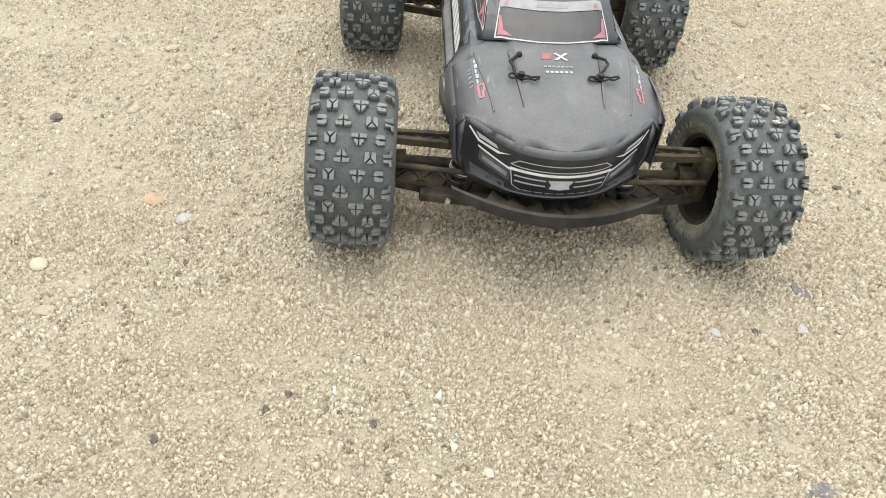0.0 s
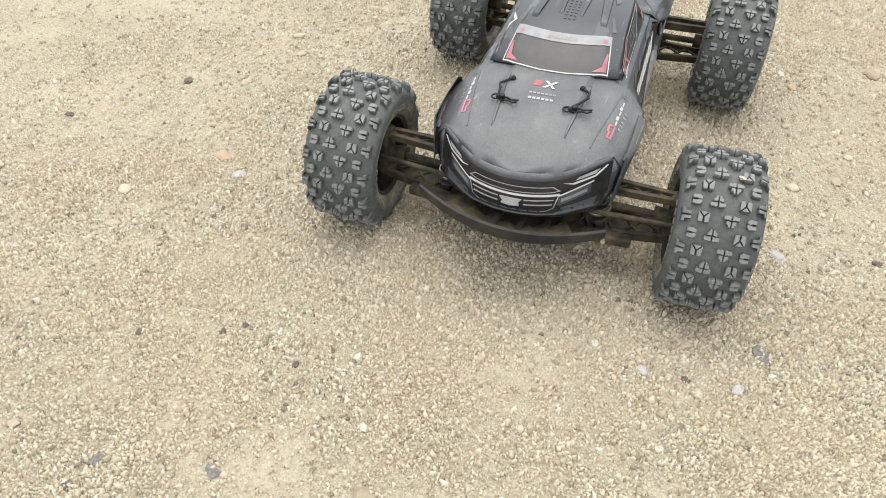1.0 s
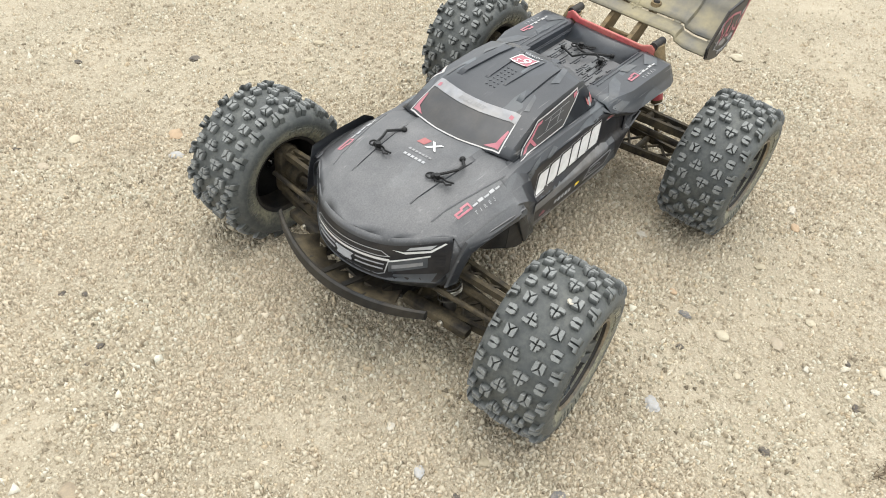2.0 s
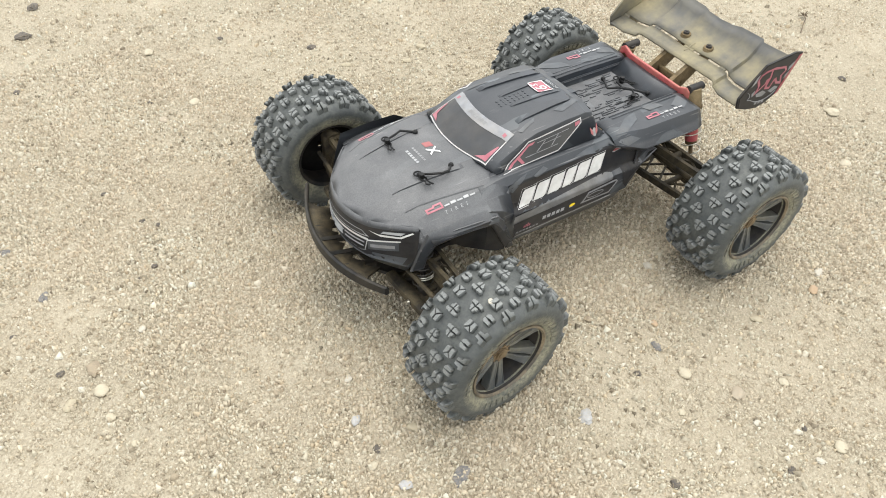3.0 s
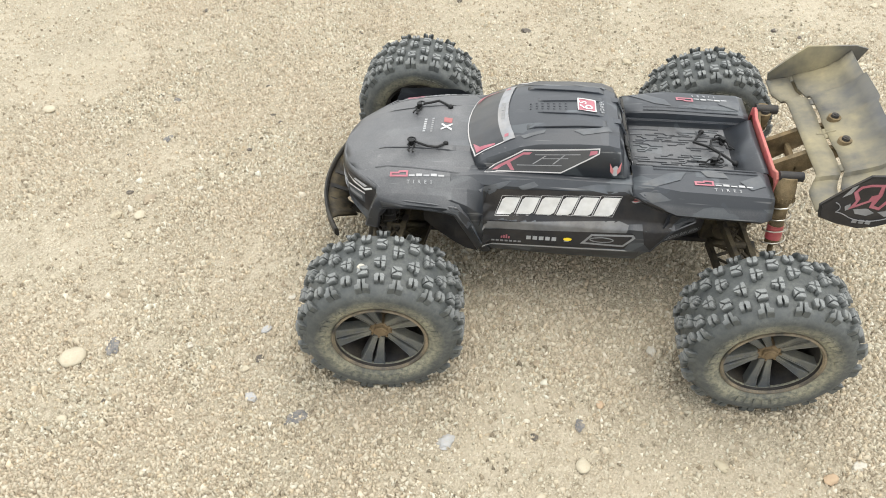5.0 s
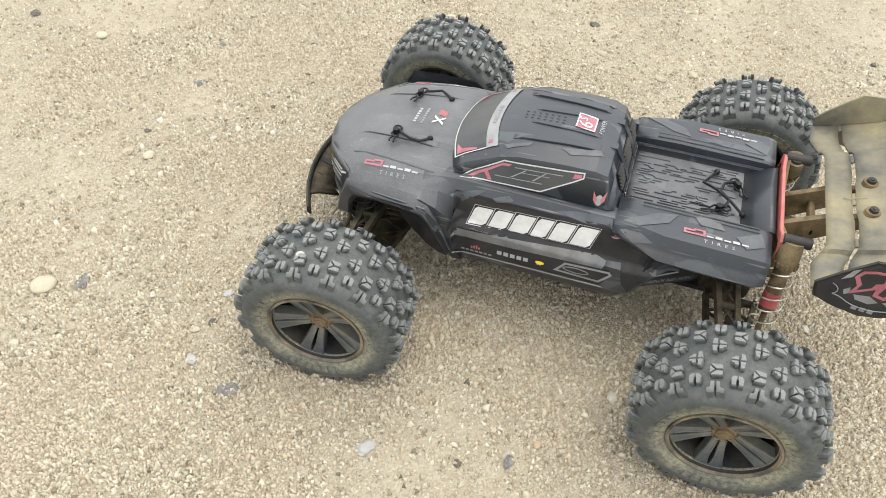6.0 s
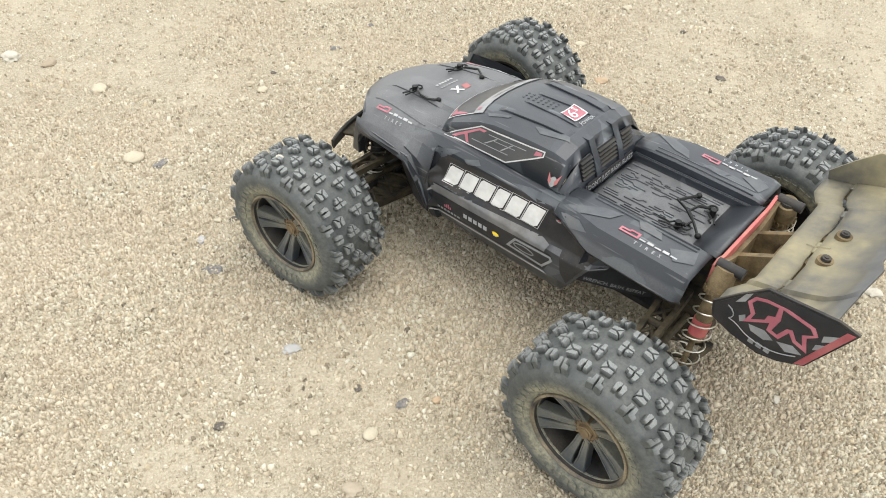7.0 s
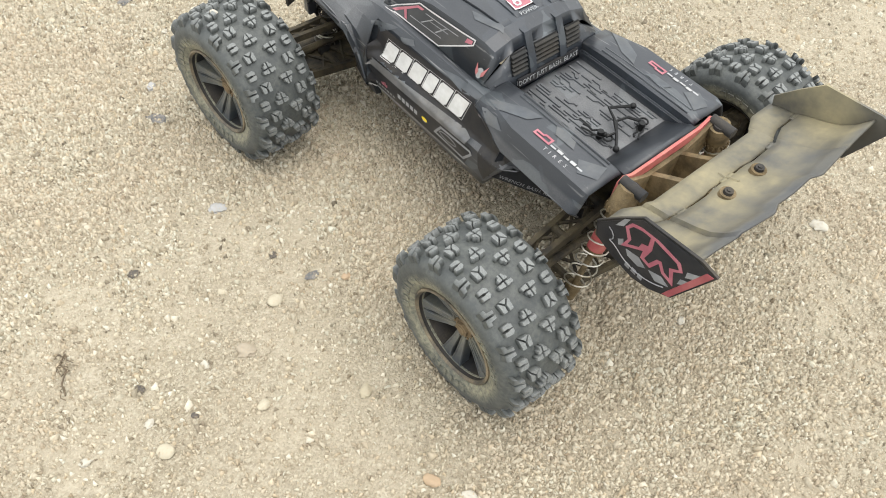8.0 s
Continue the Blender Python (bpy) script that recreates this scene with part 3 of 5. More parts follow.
# pressed flutes along the bonnet
from mathutils.bvhtree import BVHTree
bare = BVHTree.FromBMesh(shell_bm)
for s in (1, -1):
    for y0, y1, x1 in ((0.0780, 0.0665, -0.212),):
        pts = []
        for k in range(12):
            q = k / 11
            x, y = -0.122 + (x1 + 0.122) * q, s * (y0 + (y1 - y0) * q)
            pts.append((x, y, bare.ray_cast(Vector((x, y, 0.3)), Vector((0, 0, -1)))[0].z - 0.0002))
        wire(shell_bm, pts, 0.0012, 6)
# raised strips along the bonnet and the roof, widening towards the back
for s in (1, -1):
    for x0, x1, y0, y1, w0, w1, high in ((-0.216, -0.124, 0.0385, 0.0440, 0.0010, 0.0050, 0.0012), (-0.056, 0.034, 0.0385, 0.0310, 0.006, 0.011, 0.0020), (-0.046, 0.030, 0.0110, 0.0140, 0.003, 0.007, 0.0013)):
        rows = []
        for k in range(10):
            q = k / 9
            x, y, half = x0 + (x1 - x0) * q, y0 + (y1 - y0) * q, (w0 + (w1 - w0) * q) / 2
            row = []
            for w, lift in ((half + 0.0010, -0.0006), (half, high), (-half, high), (-half - 0.0010, -0.0006)):
                z = bare.ray_cast(Vector((x, s * (y + w), 0.3)), Vector((0, 0, -1)))[0].z
                row.append((x, s * (y + w), z + (lift if 0 < k < 9 else -0.0006)))
            rows.append(row)
        loft(shell_bm, rows, mirror=False)
# angular pillars behind the cab
for s in (1, -1):
    slab(shell_bm, [(0.0330, 0.2060), (0.0440, 0.2055), (0.0560, 0.1830), (0.0605, 0.1700), (0.0540, 0.1690), (0.0440, 0.1860)], Matrix(((1, 0, 0, 0), (0, 0, 1, s * 0.0200), (0, 1, 0, 0), (0, 0, 0, 1))), 0.0085)
# raised lip round the front wheel opening
for s in (1, -1):
    lip = ((-0.2000, 0.1040, 0.1360), (-0.1740, 0.1052, 0.1385), (-0.1500, 0.1052, 0.1385), (-0.1270, 0.1052, 0.1365), (-0.1170, 0.1040, 0.1250), (-0.1050, 0.1000, 0.1010), (-0.0930, 0.0950, 0.0740))
    rows = []
    for x, y, z in lip:
        d = Vector((x + 0.178, 0, z - 0.085)).normalized()
        rows.append([(x + d.x * k, s * (y + w), z + d.z * k) for k, w in ((0.0095, -0.0040), (0.0085, 0.0022), (0.0005, 0.0040), (-0.0015, 0.0030), (-0.0010, -0.0060))])
    loft(shell_bm, rows, mirror=False)
# the shell draws in towards the nose and sits a little twisted: its nose leans to the right
def leaning(bm):
    for v in bm.verts:
        v.co.y *= 1.0 - 0.045 * min(1.0, max(0.0, (-0.150 - v.co.x) / 0.060))
        v.co.z -= v.co.y * 0.05 * min(1.0, max(0.0, (0.10 - v.co.x) / 0.20))


leaning(shell_bm)
shell = part("body_shell", shell_bm, SHELL, truck, "black painted lexan shell with charcoal camouflage and dust", 15)
thick = shell.modifiers.new("skin", "SOLIDIFY")
thick.thickness, thick.offset = 0.0012, -1
leaning(relief_bm)
tagged(part("bed_relief", relief_bm, SHELL, shell, "", 20), "moulded lines on the dusty bed floor", kind="stuff")

# a finder for laying stickers on the shell
probe = bmesh.new()
probe.from_mesh(shell.data)
SKIN = BVHTree.FromBMesh(probe)


def decal(name, outlines, origin, u, v, material, lift=0.0005, label="", fine=0.006, parent=None):
    """Flat outlines in the plane of u and v, laid on the shell along the plane's normal."""
    u, v, origin = Vector(u).normalized(), Vector(v).normalized(), Vector(origin)
    away = u.cross(v).normalized()
    bm = bmesh.new()
    for line in outlines:
        try:
            bm.faces.new([bm.verts.new((a, b, 0)) for a, b in line])
        except ValueError:
            pass
    bmesh.ops.triangulate(bm, faces=bm.faces)
    for _ in range(4):
        long = [e for e in bm.edges if e.calc_length() > fine]
        if not long:
            break
        bmesh.ops.subdivide_edges(bm, edges=long, cuts=1)
        bmesh.ops.triangulate(bm, faces=bm.faces)
    for p in bm.verts:
        flat = origin + u * p.co.x + v * p.co.y
        hit = SKIN.ray_cast(flat + away * 0.06, -away, 0.14)[0]
        p.co = (hit if hit else flat) + away * lift
    me = bpy.data.meshes.new(name)
    bm.to_mesh(me)
    bm.free()
    me.materials.append(material)
    for p in me.polygons:
        p.use_smooth = True
    ob = new(name, me)
    ob.parent = parent if parent else shell
    if label:
        tagged(ob, label)
    return ob


def decals(name, outlines, *rest, **more):
    """Each outline as a mark of its own."""
    for line in outlines:
        decal(name, [line], *rest, **more)


def box2(x0, y0, x1, y1, lean=0.0):
    h = y1 - y0
    return [(x0, y0), (x1, y0), (x1 + lean * h, y1), (x0 + lean * h, y1)]


def ring2(line, width):
    """A band of that width inside a closed outline, as quads."""
    n = len(line)
    cx, cy = sum(p[0] for p in line) / n, sum(p[1] for p in line) / n
    inner = []
    for i in range(n):
        a, b, c = Vector(line[i - 1]), Vector(line[i]), Vector(line[(i + 1) % n])
        d1, d2 = (b - a).normalized(), (c - b).normalized()
        n1, n2 = Vector((-d1.y, d1.x)), Vector((-d2.y, d2.x))
        if n1.dot(Vector((cx, cy)) - b) < 0:
            n1, n2 = -n1, -n2
        k = (n1 + n2).normalized()
        inner.append(tuple(b + k * width / max(0.35, k.dot(n1))))
    return [[line[i], line[(i + 1) % n], inner[(i + 1) % n], inner[i]] for i in range(n)], inner


def letters(name, text, height, origin, u, v, material, lift=0.0007, label="", spacing=1.0, shear=0.0):
    """Words in the built-in font laid on the shell; origin is the middle of the line."""
    cu = bpy.data.curves.new(name, "FONT")
    cu.body, cu.size, cu.align_x, cu.align_y, cu.space_character, cu.shear = text, height * 1.37, "CENTER", "CENTER", spacing, shear
    cu.resolution_u = 2
    tmp = new(name, cu)
    bpy.context.view_layer.update()
    flat = bpy.data.meshes.new_from_object(tmp.evaluated_get(bpy.context.evaluated_depsgraph_get()))
    bpy.data.objects.remove(tmp)
    u, v, origin = Vector(u).normalized(), Vector(v).normalized(), Vector(origin)
    away = u.cross(v).normalized()
    for p in flat.vertices:
        at = origin + u * p.co.x + v * p.co.y
        hit = SKIN.ray_cast(at + away * 0.06, -away, 0.14)[0]
        p.co = (hit if hit else at) + away * lift
    flat.materials.clear()
    flat.materials.append(material)
    ob = new(name, flat)
    ob.parent = shell
    if label:
        tagged(ob, label)
    return ob


UP = (0, 0, 1)
# windscreen: dark film, white border, red corner flashes, silver banner at the top
TOP_U, TOP_V = (0, -1, 0), (1, 0, 0.0)
def bowed(half, x_edge, x_mid, n=9):
    """A line across the screen, bowed towards the nose in the middle."""
    return [(half * (2 * k / (n - 1) - 1), x_edge + (x_mid - x_edge) * (1 - (2 * k / (n - 1) - 1) ** 2)) for k in range(n)]


screen = bowed(0.0580, -0.1065, -0.1175) + bowed(0.0515, -0.0655, -0.0740)[::-1]
border = ring2(screen, 0.0012)[0]
decal("windscreen", [screen], (0, 0, 0.2), TOP_U, TOP_V, GLASS_DARK, 0.0004, "dark grey windscreen film")
decal("screen_border", border, (0, 0, 0.2), TOP_U, TOP_V, BORDER, 0.0008)
for s in (1, -1):
    decal("corner_flash", [[(s * 0.0548, -0.1050), (s * 0.040, -0.1092), (s * 0.0495, -0.1015), (s * 0.0512, -0.0860), (s * 0.0530, -0.0860)]], (0, 0, 0.2), TOP_U, TOP_V, PINK, 0.0010, "red corner flash")
banner = bowed(0.0535, -0.0765, -0.0852) + bowed(0.0515, -0.0655, -0.0742)[::-1]
decal("banner", [banner], (0, 0, 0.2), TOP_U, TOP_V, STRIP, 0.0011, "silver-grey sun strip with a plain dark mark")
decals("banner_mark", [[(-0.016 + 0.0055 * k, -0.0815), (-0.012 + 0.0055 * k, -0.0815), (-0.0105 + 0.0055 * k, -0.0775), (-0.0145 + 0.0055 * k, -0.0775)] for k in range(6)], (0, 0, 0.2), TOP_U, TOP_V, GREY, 0.0015)
for s in (1, -1):
    decal("banner_mark", [box2(s * 0.046 - 0.002, -0.0765, s * 0.046 + 0.002, -0.0725)], (0, 0, 0.2), TOP_U, TOP_V, PINK, 0.0015)

# everything on the flanks comes in pairs
for s in (1, -1):
    U, V = (-s, 0, 0), UP          # reads from outside
    at = (0, s * 0.10, 0)

    def side(pts, s=s):
        return [(-s * x, z) for x, z in pts]

    win = side([(-0.0955, 0.1735), (-0.0555, 0.1965), (0.0215, 0.2005), (0.0215, 0.1950), (-0.0160, 0.1750)])
    edge = ring2(win, 0.0012)[0]
    decal("side_window", [win], at, U, V, GLASS_DARK, 0.0004, "dark grey side window film")
    decal("window_border", edge, at, U, V, BORDER, 0.0008)
    decal("window_flash", [side([(-0.0875, 0.1752), (-0.0560, 0.1938), (-0.0470, 0.1943), (-0.0500, 0.1918), (-0.0560, 0.1915), (-0.0690, 0.1835), (-0.0640, 0.1760), (-0.0680, 0.1758), (-0.0725, 0.1812), (-0.0820, 0.1756)])], at, U, V, PINK, 0.0010, "red window flash")
    decal("window_flash", [side([(0.0110, 0.1935), (0.0120, 0.1978), (0.0190, 0.1982), (0.0190, 0.1952)])], at, U, V, PINK, 0.0010, "red window flash")
    decals("window_mark", [side(q) for q in ([(-0.044, 0.1925), (0.002, 0.1945), (0.002, 0.1938), (-0.044, 0.1918)], [(-0.062, 0.1815), (-0.016, 0.1832), (-0.016, 0.1825), (-0.062, 0.1808)], [(-0.034, 0.1915), (-0.032, 0.1917), (-0.045, 0.1828), (-0.047, 0.1826)], [(-0.015, 0.1928), (-0.013, 0.1930), (-0.024, 0.1838), (-0.026, 0.1836)], [(-0.036, 0.1890), (-0.010, 0.1902), (-0.010, 0.1896), (-0.036, 0.1884)])], at, U, V, GREY, 0.0010)
    # black door panel and the product mark as plain slanted blocks
    decal("door_panel", [side([(-0.098, 0.122), (-0.0900, 0.1600), (0.0600, 0.1640), (0.0860, 0.1560), (0.1080, 0.1470), (0.1130, 0.1400), (0.1010, 0.1210), (0.0870, 0.0950), (0.0790, 0.1050), (0.0740, 0.1275)])], at, U, V, INK, 0.0006, "gloss black door panel", fine=0.003)
    x = -0.0800
    for wide in (0.0195, 0.0190, 0.0205, 0.0165, 0.0195, 0.0205):
        z0, z1 = 0.1308 + 0.0050 * (x + 0.081) / 0.13, 0.1515 + 0.0075 * (x + 0.081) / 0.13
        lean = 0.0065
        decal("mark_edge", ring2(side([(x - 0.0016, z0 - 0.0014), (x + wide - 0.0004, z0 - 0.0012), (x + wide + lean - 0.0002, z1 + 0.0018), (x + lean - 0.0014, z1 + 0.0014)]), 0.00045)[0], at, U, V, BORDER, 0.0008, fine=0.003)
        right, tip = x + wide - 0.0018, 0.0030
        decal("mark_block", [side([(x, z0), (right - tip, z0 + 0.0003), (right + 0.0006, z0 + tip), (right + lean, z1 + 0.0004), (x + lean + tip * 0.7, z1), (x + lean - 0.0008, z1 - tip)])], at, U, V, WHITE, 0.0016, "plain white slanted block", fine=0.003)
        x += wide + 0.0014
    # angular lighter camouflage pieces along the belt
    for q in ([(0.001, 0.1655), (0.022, 0.1690), (0.056, 0.1695), (0.058, 0.1650), (0.034, 0.1610)], [(-0.059, 0.1640), (-0.043, 0.1690), (-0.038, 0.1655), (-0.054, 0.1600)], [(-0.100, 0.1610), (-0.076, 0.1675), (-0.066, 0.1690), (-0.088, 0.1530)], [(0.064, 0.1670), (0.084, 0.1690), (0.096, 0.1640), (0.078, 0.1590)], [(-0.136, 0.1440), (-0.122, 0.1500), (-0.118, 0.1400)]):
        decal("camouflage_patch", [side(q)], at, U, V, CAMO, 0.0006, "charcoal camouflage patch")
    decal("door_badge", [[(-s * (0.0625 + 0.0050 * math.cos(a)), 0.1570 + 0.0050 * math.sin(a)) for a in (k * math.pi / 6 for k in range(12))]], at, U, V, GREY, 0.0008, "small round grey badge")
    decal("door_badge", [[(-s * (0.0625 + 0.0034 * math.cos(a)), 0.1570 + 0.0034 * math.sin(a)) for a in (k * math.pi / 6 for k in range(12))]], at, U, V, CRIMSON, 0.0011)
    # grey bands on the sill with plain maker's marks between them
    decal("sill_band", [side([(-0.094, 0.1160), (-0.090, 0.1250), (0.050, 0.1295), (0.060, 0.1268), (0.058, 0.1195), (-0.040, 0.1160)])], at, U, V, BAND, 0.0014, "grey band on the sill", fine=0.003)
    decal("sill_band", [side([(-0.094, 0.0875), (-0.092, 0.0905), (0.060, 0.0945), (0.064, 0.0920)])], at, U, V, SILVER, 0.0012, fine=0.003)
    decal("sill_panel", [side([(-0.094, 0.0910), (-0.092, 0.1135), (0.064, 0.1190), (0.068, 0.1160), (0.060, 0.0955)])], at, U, V, INK, 0.0005)
    tail = side([(0.012, 0.1000), (0.022, 0.1150), (0.066, 0.1170), (0.069, 0.1130), (0.058, 0.0985)])
    decal("sill_plate", ring2(tail, 0.0026)[0], at, U, V, GREY, 0.0008)
    slot = [(0.034 + 0.0105 * math.cos(a) * (1.25 if abs(math.cos(a)) > 0.5 else 1), 0.1075 + 0.0042 * math.sin(a)) for a in (k * math.pi / 8 for k in range(16))]
    decal("sill_slot", ring2(side(slot), 0.0013)[0], at, U, V, GREY, 0.0009)
    decals("maker_bar", [side(box2(-0.046 + 0.0068 * k, 0.1015, -0.0412 + 0.0068 * k, 0.1072)) for k in (0, 1, 2, 3, 4, 6)], at, U, V, SILVER, 0.0008)
    decal("maker_dot", [[(-s * (-0.0020 + 0.0046 * math.cos(a)), 0.1055 + 0.0026 * math.sin(a)) for a in (k * math.pi / 5 for k in range(10))]], at, U, V, YELLOW, 0.0011, "yellow oval mark")
    decals("maker_bar", [side(box2(-0.0835 + 0.0048 * k, 0.0958, -0.0802 + 0.0048 * k, 0.0985)) for k in range(7)], at, U, V, GREY, 0.0008)
    decals("maker_mark", [side(box2(-0.0735 + 0.0026 * k, 0.1010, -0.0717 + 0.0026 * k, 0.1045 + 0.0012 * (k % 3))) for k in range(4)], at, U, V, PINK, 0.0008)
    # badge on the rear pillar: grey disc between red wings
    for w in (1, -1):
        decal("pillar_badge", [[(-s * (0.039 + w * 0.0016), 0.1800), (-s * (0.039 + w * 0.0062), 0.1870), (-s * (0.039 + w * 0.0052), 0.1790), (-s * (0.039 + w * 0.0026), 0.1765)]], at, U, V, CRIMSON, 0.0010)
    decal("pillar_badge", [[(-s * (0.039 + 0.0036 * math.cos(a)), 0.1795 + 0.0046 * math.sin(a)) for a in (k * math.pi / 6 for k in range(12))]], at, U, V, GREY, 0.0009)
    # tyre maker's stickers: red block with plain white bars, and the word below
    for ox, word in ((-0.1660, "TIRES"), (0.1480, "TIRES")):
        front = ox < 0
        eye_u = (-s, 0, 0)
        eye_v = Vector((0, -s * 0.86, 0.5)) if front else Vector((0, -s, 0.12))
        base = Vector((ox, s * (0.0825 if front else 0.0765), 0.172))
        decal("sticker_block", ring2([(-s * q[0], q[1]) for q in ((-0.0285, -0.0026), (-0.0285, 0.0032), (-0.020, 0.0032), (-0.019, 0.0050), (-0.0090, 0.0050), (-0.0090, -0.0026))], 0.0021)[0], base, eye_u, eye_v, PINK, 0.0007, "red outlined sticker mark")
        decals("sticker_bar", [[(-s * q[0], q[1]) for q in box2(-0.0078 + 0.0078 * j, -0.0020, -0.0016 + 0.0078 * j, -0.0002 + 0.0012 * (j % 2))] for j in range(5)], base, eye_u, eye_v, SILVER, 0.0007)
        letters("sticker_word", word, 0.0040, base - eye_v.normalized() * 0.0080 + Vector((0.004, 0, 0)), eye_u, eye_v, SILVER, 0.0007, spacing=2.3)

# bonnet marks
decal("bonnet_mark", [[(-0.0150, -0.1450), (-0.0055, -0.1450), (-0.0030, -0.1355), (-0.0125, -0.1355)]], (0, 0, 0.2), TOP_U, TOP_V, CRIMSON, 0.0005, "red block mark")
decals("bonnet_mark", [[(-0.0030, -0.1470), (0.0005, -0.1470), (0.0120, -0.1350), (0.0085, -0.1350)], [(0.0080, -0.1470), (0.0110, -0.1470), (0.0010, -0.1350), (-0.0020, -0.1350)]], (0, 0, 0.2), TOP_U, TOP_V, WHITE, 0.0008, "white crossed mark")
decals("bonnet_bar", [box2(-0.014 + 0.0042 * k, -0.1585, -0.0110 + 0.0042 * k, -0.1560) for k in range(7)], (0, 0, 0.2), TOP_U, TOP_V, GREY, 0.0006)
decals("bonnet_bar", [box2(-0.013 + 0.0046 * k, -0.1670, -0.0098 + 0.0046 * k, -0.1640) for k in range(6)], (0, 0, 0.2), TOP_U, TOP_V, SILVER, 0.0006)
# roof mark
ROOF_U, ROOF_V = (0, 1, 0), (-1, 0, 0)
decal("roof_mark", [[(-0.0130, -0.0190), (0.0100, -0.0190), (0.0130, 0.0005), (-0.0100, 0.0005)]], (0, 0, 0.22), ROOF_U, ROOF_V, PINK, 0.0008, "red roof sticker with white figures")
decal("roof_mark", ring2([(-0.0130, -0.0190), (0.0100, -0.0190), (0.0130, 0.0005), (-0.0100, 0.0005)], 0.0012)[0], (0, 0, 0.22), ROOF_U, ROOF_V, WHITE, 0.0011)
letters("roof_figure", "6", 0.0150, (0.0092, -0.0035, 0.22), ROOF_U, ROOF_V, WHITE, 0.0013, shear=0.2)
letters("roof_figure", "S", 0.0085, (0.0055, 0.0055, 0.22), ROOF_U, ROOF_V, WHITE, 0.0013, shear=0.2)
letters("roof_word", "POWER", 0.0046, (0.0255, -0.001, 0.22), ROOF_U, ROOF_V, SILVER, 0.0010, spacing=1.05)

# camouflage pieces on the side boxes and the roof's edge
for s in (1, -1):
    for q in ([(0.062, 0.084), (0.094, 0.064), (0.113, 0.060), (0.106, 0.073), (0.078, 0.086)], [(0.128, 0.058), (0.150, 0.056), (0.156, 0.066), (0.134, 0.066)], [(0.166, 0.070), (0.188, 0.058), (0.192, 0.074), (0.176, 0.082)], [(-0.006, 0.0440), (0.030, 0.0360), (0.034, 0.0410), (0.004, 0.0490)], [(-0.060, 0.0500), (-0.034, 0.0440), (-0.036, 0.0480), (-0.056, 0.0540)]):
        decal("camouflage_patch", [[(-s * y, x) for x, y in q]], (0, 0, 0.2), TOP_U, TOP_V, CAMO, 0.0006, "charcoal camouflage patch")
for k in range(7):
    for j in range(3):
        bm = bmesh.new()
        x, y = -0.050 + 0.0062 * k, -0.0050 + 0.0050 * j
        z = SKIN.ray_cast(Vector((x, y, 0.3)), Vector((0, 0, -1)))[0].z
        rod(bm, (x, y, z - 0.0010), (x, y, z + 0.0006), 0.0018, 0.0013, 6)
        part("roof_bump", bm, SHELL, shell)

# louvres and motto on the back of the cab
for y, wide in ((0.0, 0.030), (-0.035, 0.019), (0.035, 0.019)):
    # black sheet behind the slats: the shade of the gaps put into colour
    bm = bmesh.new()
    block(bm, (0.0528, y, 0.1835), (0.0012, wide, 0.0220), (0, -18, 0), 0.0003)
    part("louvre_gap_shade", bm, CLIP, shell)
    for k in range(5):
        bm = bmesh.new()
        block(bm, (0.0514 + 0.0013 * k, y, 0.1915 - 0.0040 * k), (0.0034, wide, 0.0013), (0, 25, 0), 0.0003)
        part("louvre", bm, BUMPER, shell)
bm = bmesh.new()
block(bm, (0.0606, 0.0, 0.1655), (0.0016, 0.080, 0.0090), (0, -14, 0), 0.0004)
part("motto_strip", bm, INK, shell)
probe2 = bmesh.new()
probe2.from_mesh(shell.data)
block(probe2, (0.0606, 0.0, 0.1655), (0.0016, 0.080, 0.0090), (0, -14, 0))
SKIN = BVHTree.FromBMesh(probe2)
letters("motto", "DON'T JUST BASH. BLAST.", 0.0051, (0.062, 0.0, 0.1655), (0, 1, 0), (-0.24, 0, 0.97), SILVER, 0.0006)

# black inner walls of the rear wheel openings, running inward behind the doors, with the motto
for s in (1, -1):
    bm = bmesh.new()
    along = Vector((0.735, -s * 0.678, 0))
    slab(bm, [(-0.002, 0.1065), (0.070, 0.0815), (0.080, 0.0810), (0.084, 0.1500), (0.008, 0.1500)], Matrix(((along.x, 0, -s * along.y, 0.0935), (along.y, 0, s * along.x, s * 0.0970), (0, 1, 0, 0), (0, 0, 0, 1))), 0.0016)
    bmesh.ops.recalc_face_normals(bm, faces=bm.faces)
    part("arch_panel", bm, SHELL_SIDE, shell)
    block(probe2, (0.1235, s * 0.0693, 0.1150), (0.0900, 0.0016, 0.0800), (0, 0, -s * 42.7))
SKIN = BVHTree.FromBMesh(probe2)
for s in (1, -1):
    letters("motto", "WRENCH. BASH. REPEAT", 0.0044, (0.1235, s * 0.0693, 0.0972), (-s * 0.699, 0.644, s * 0.315), (0.232, -s * 0.214, 0.949), SILVER, 0.0008)

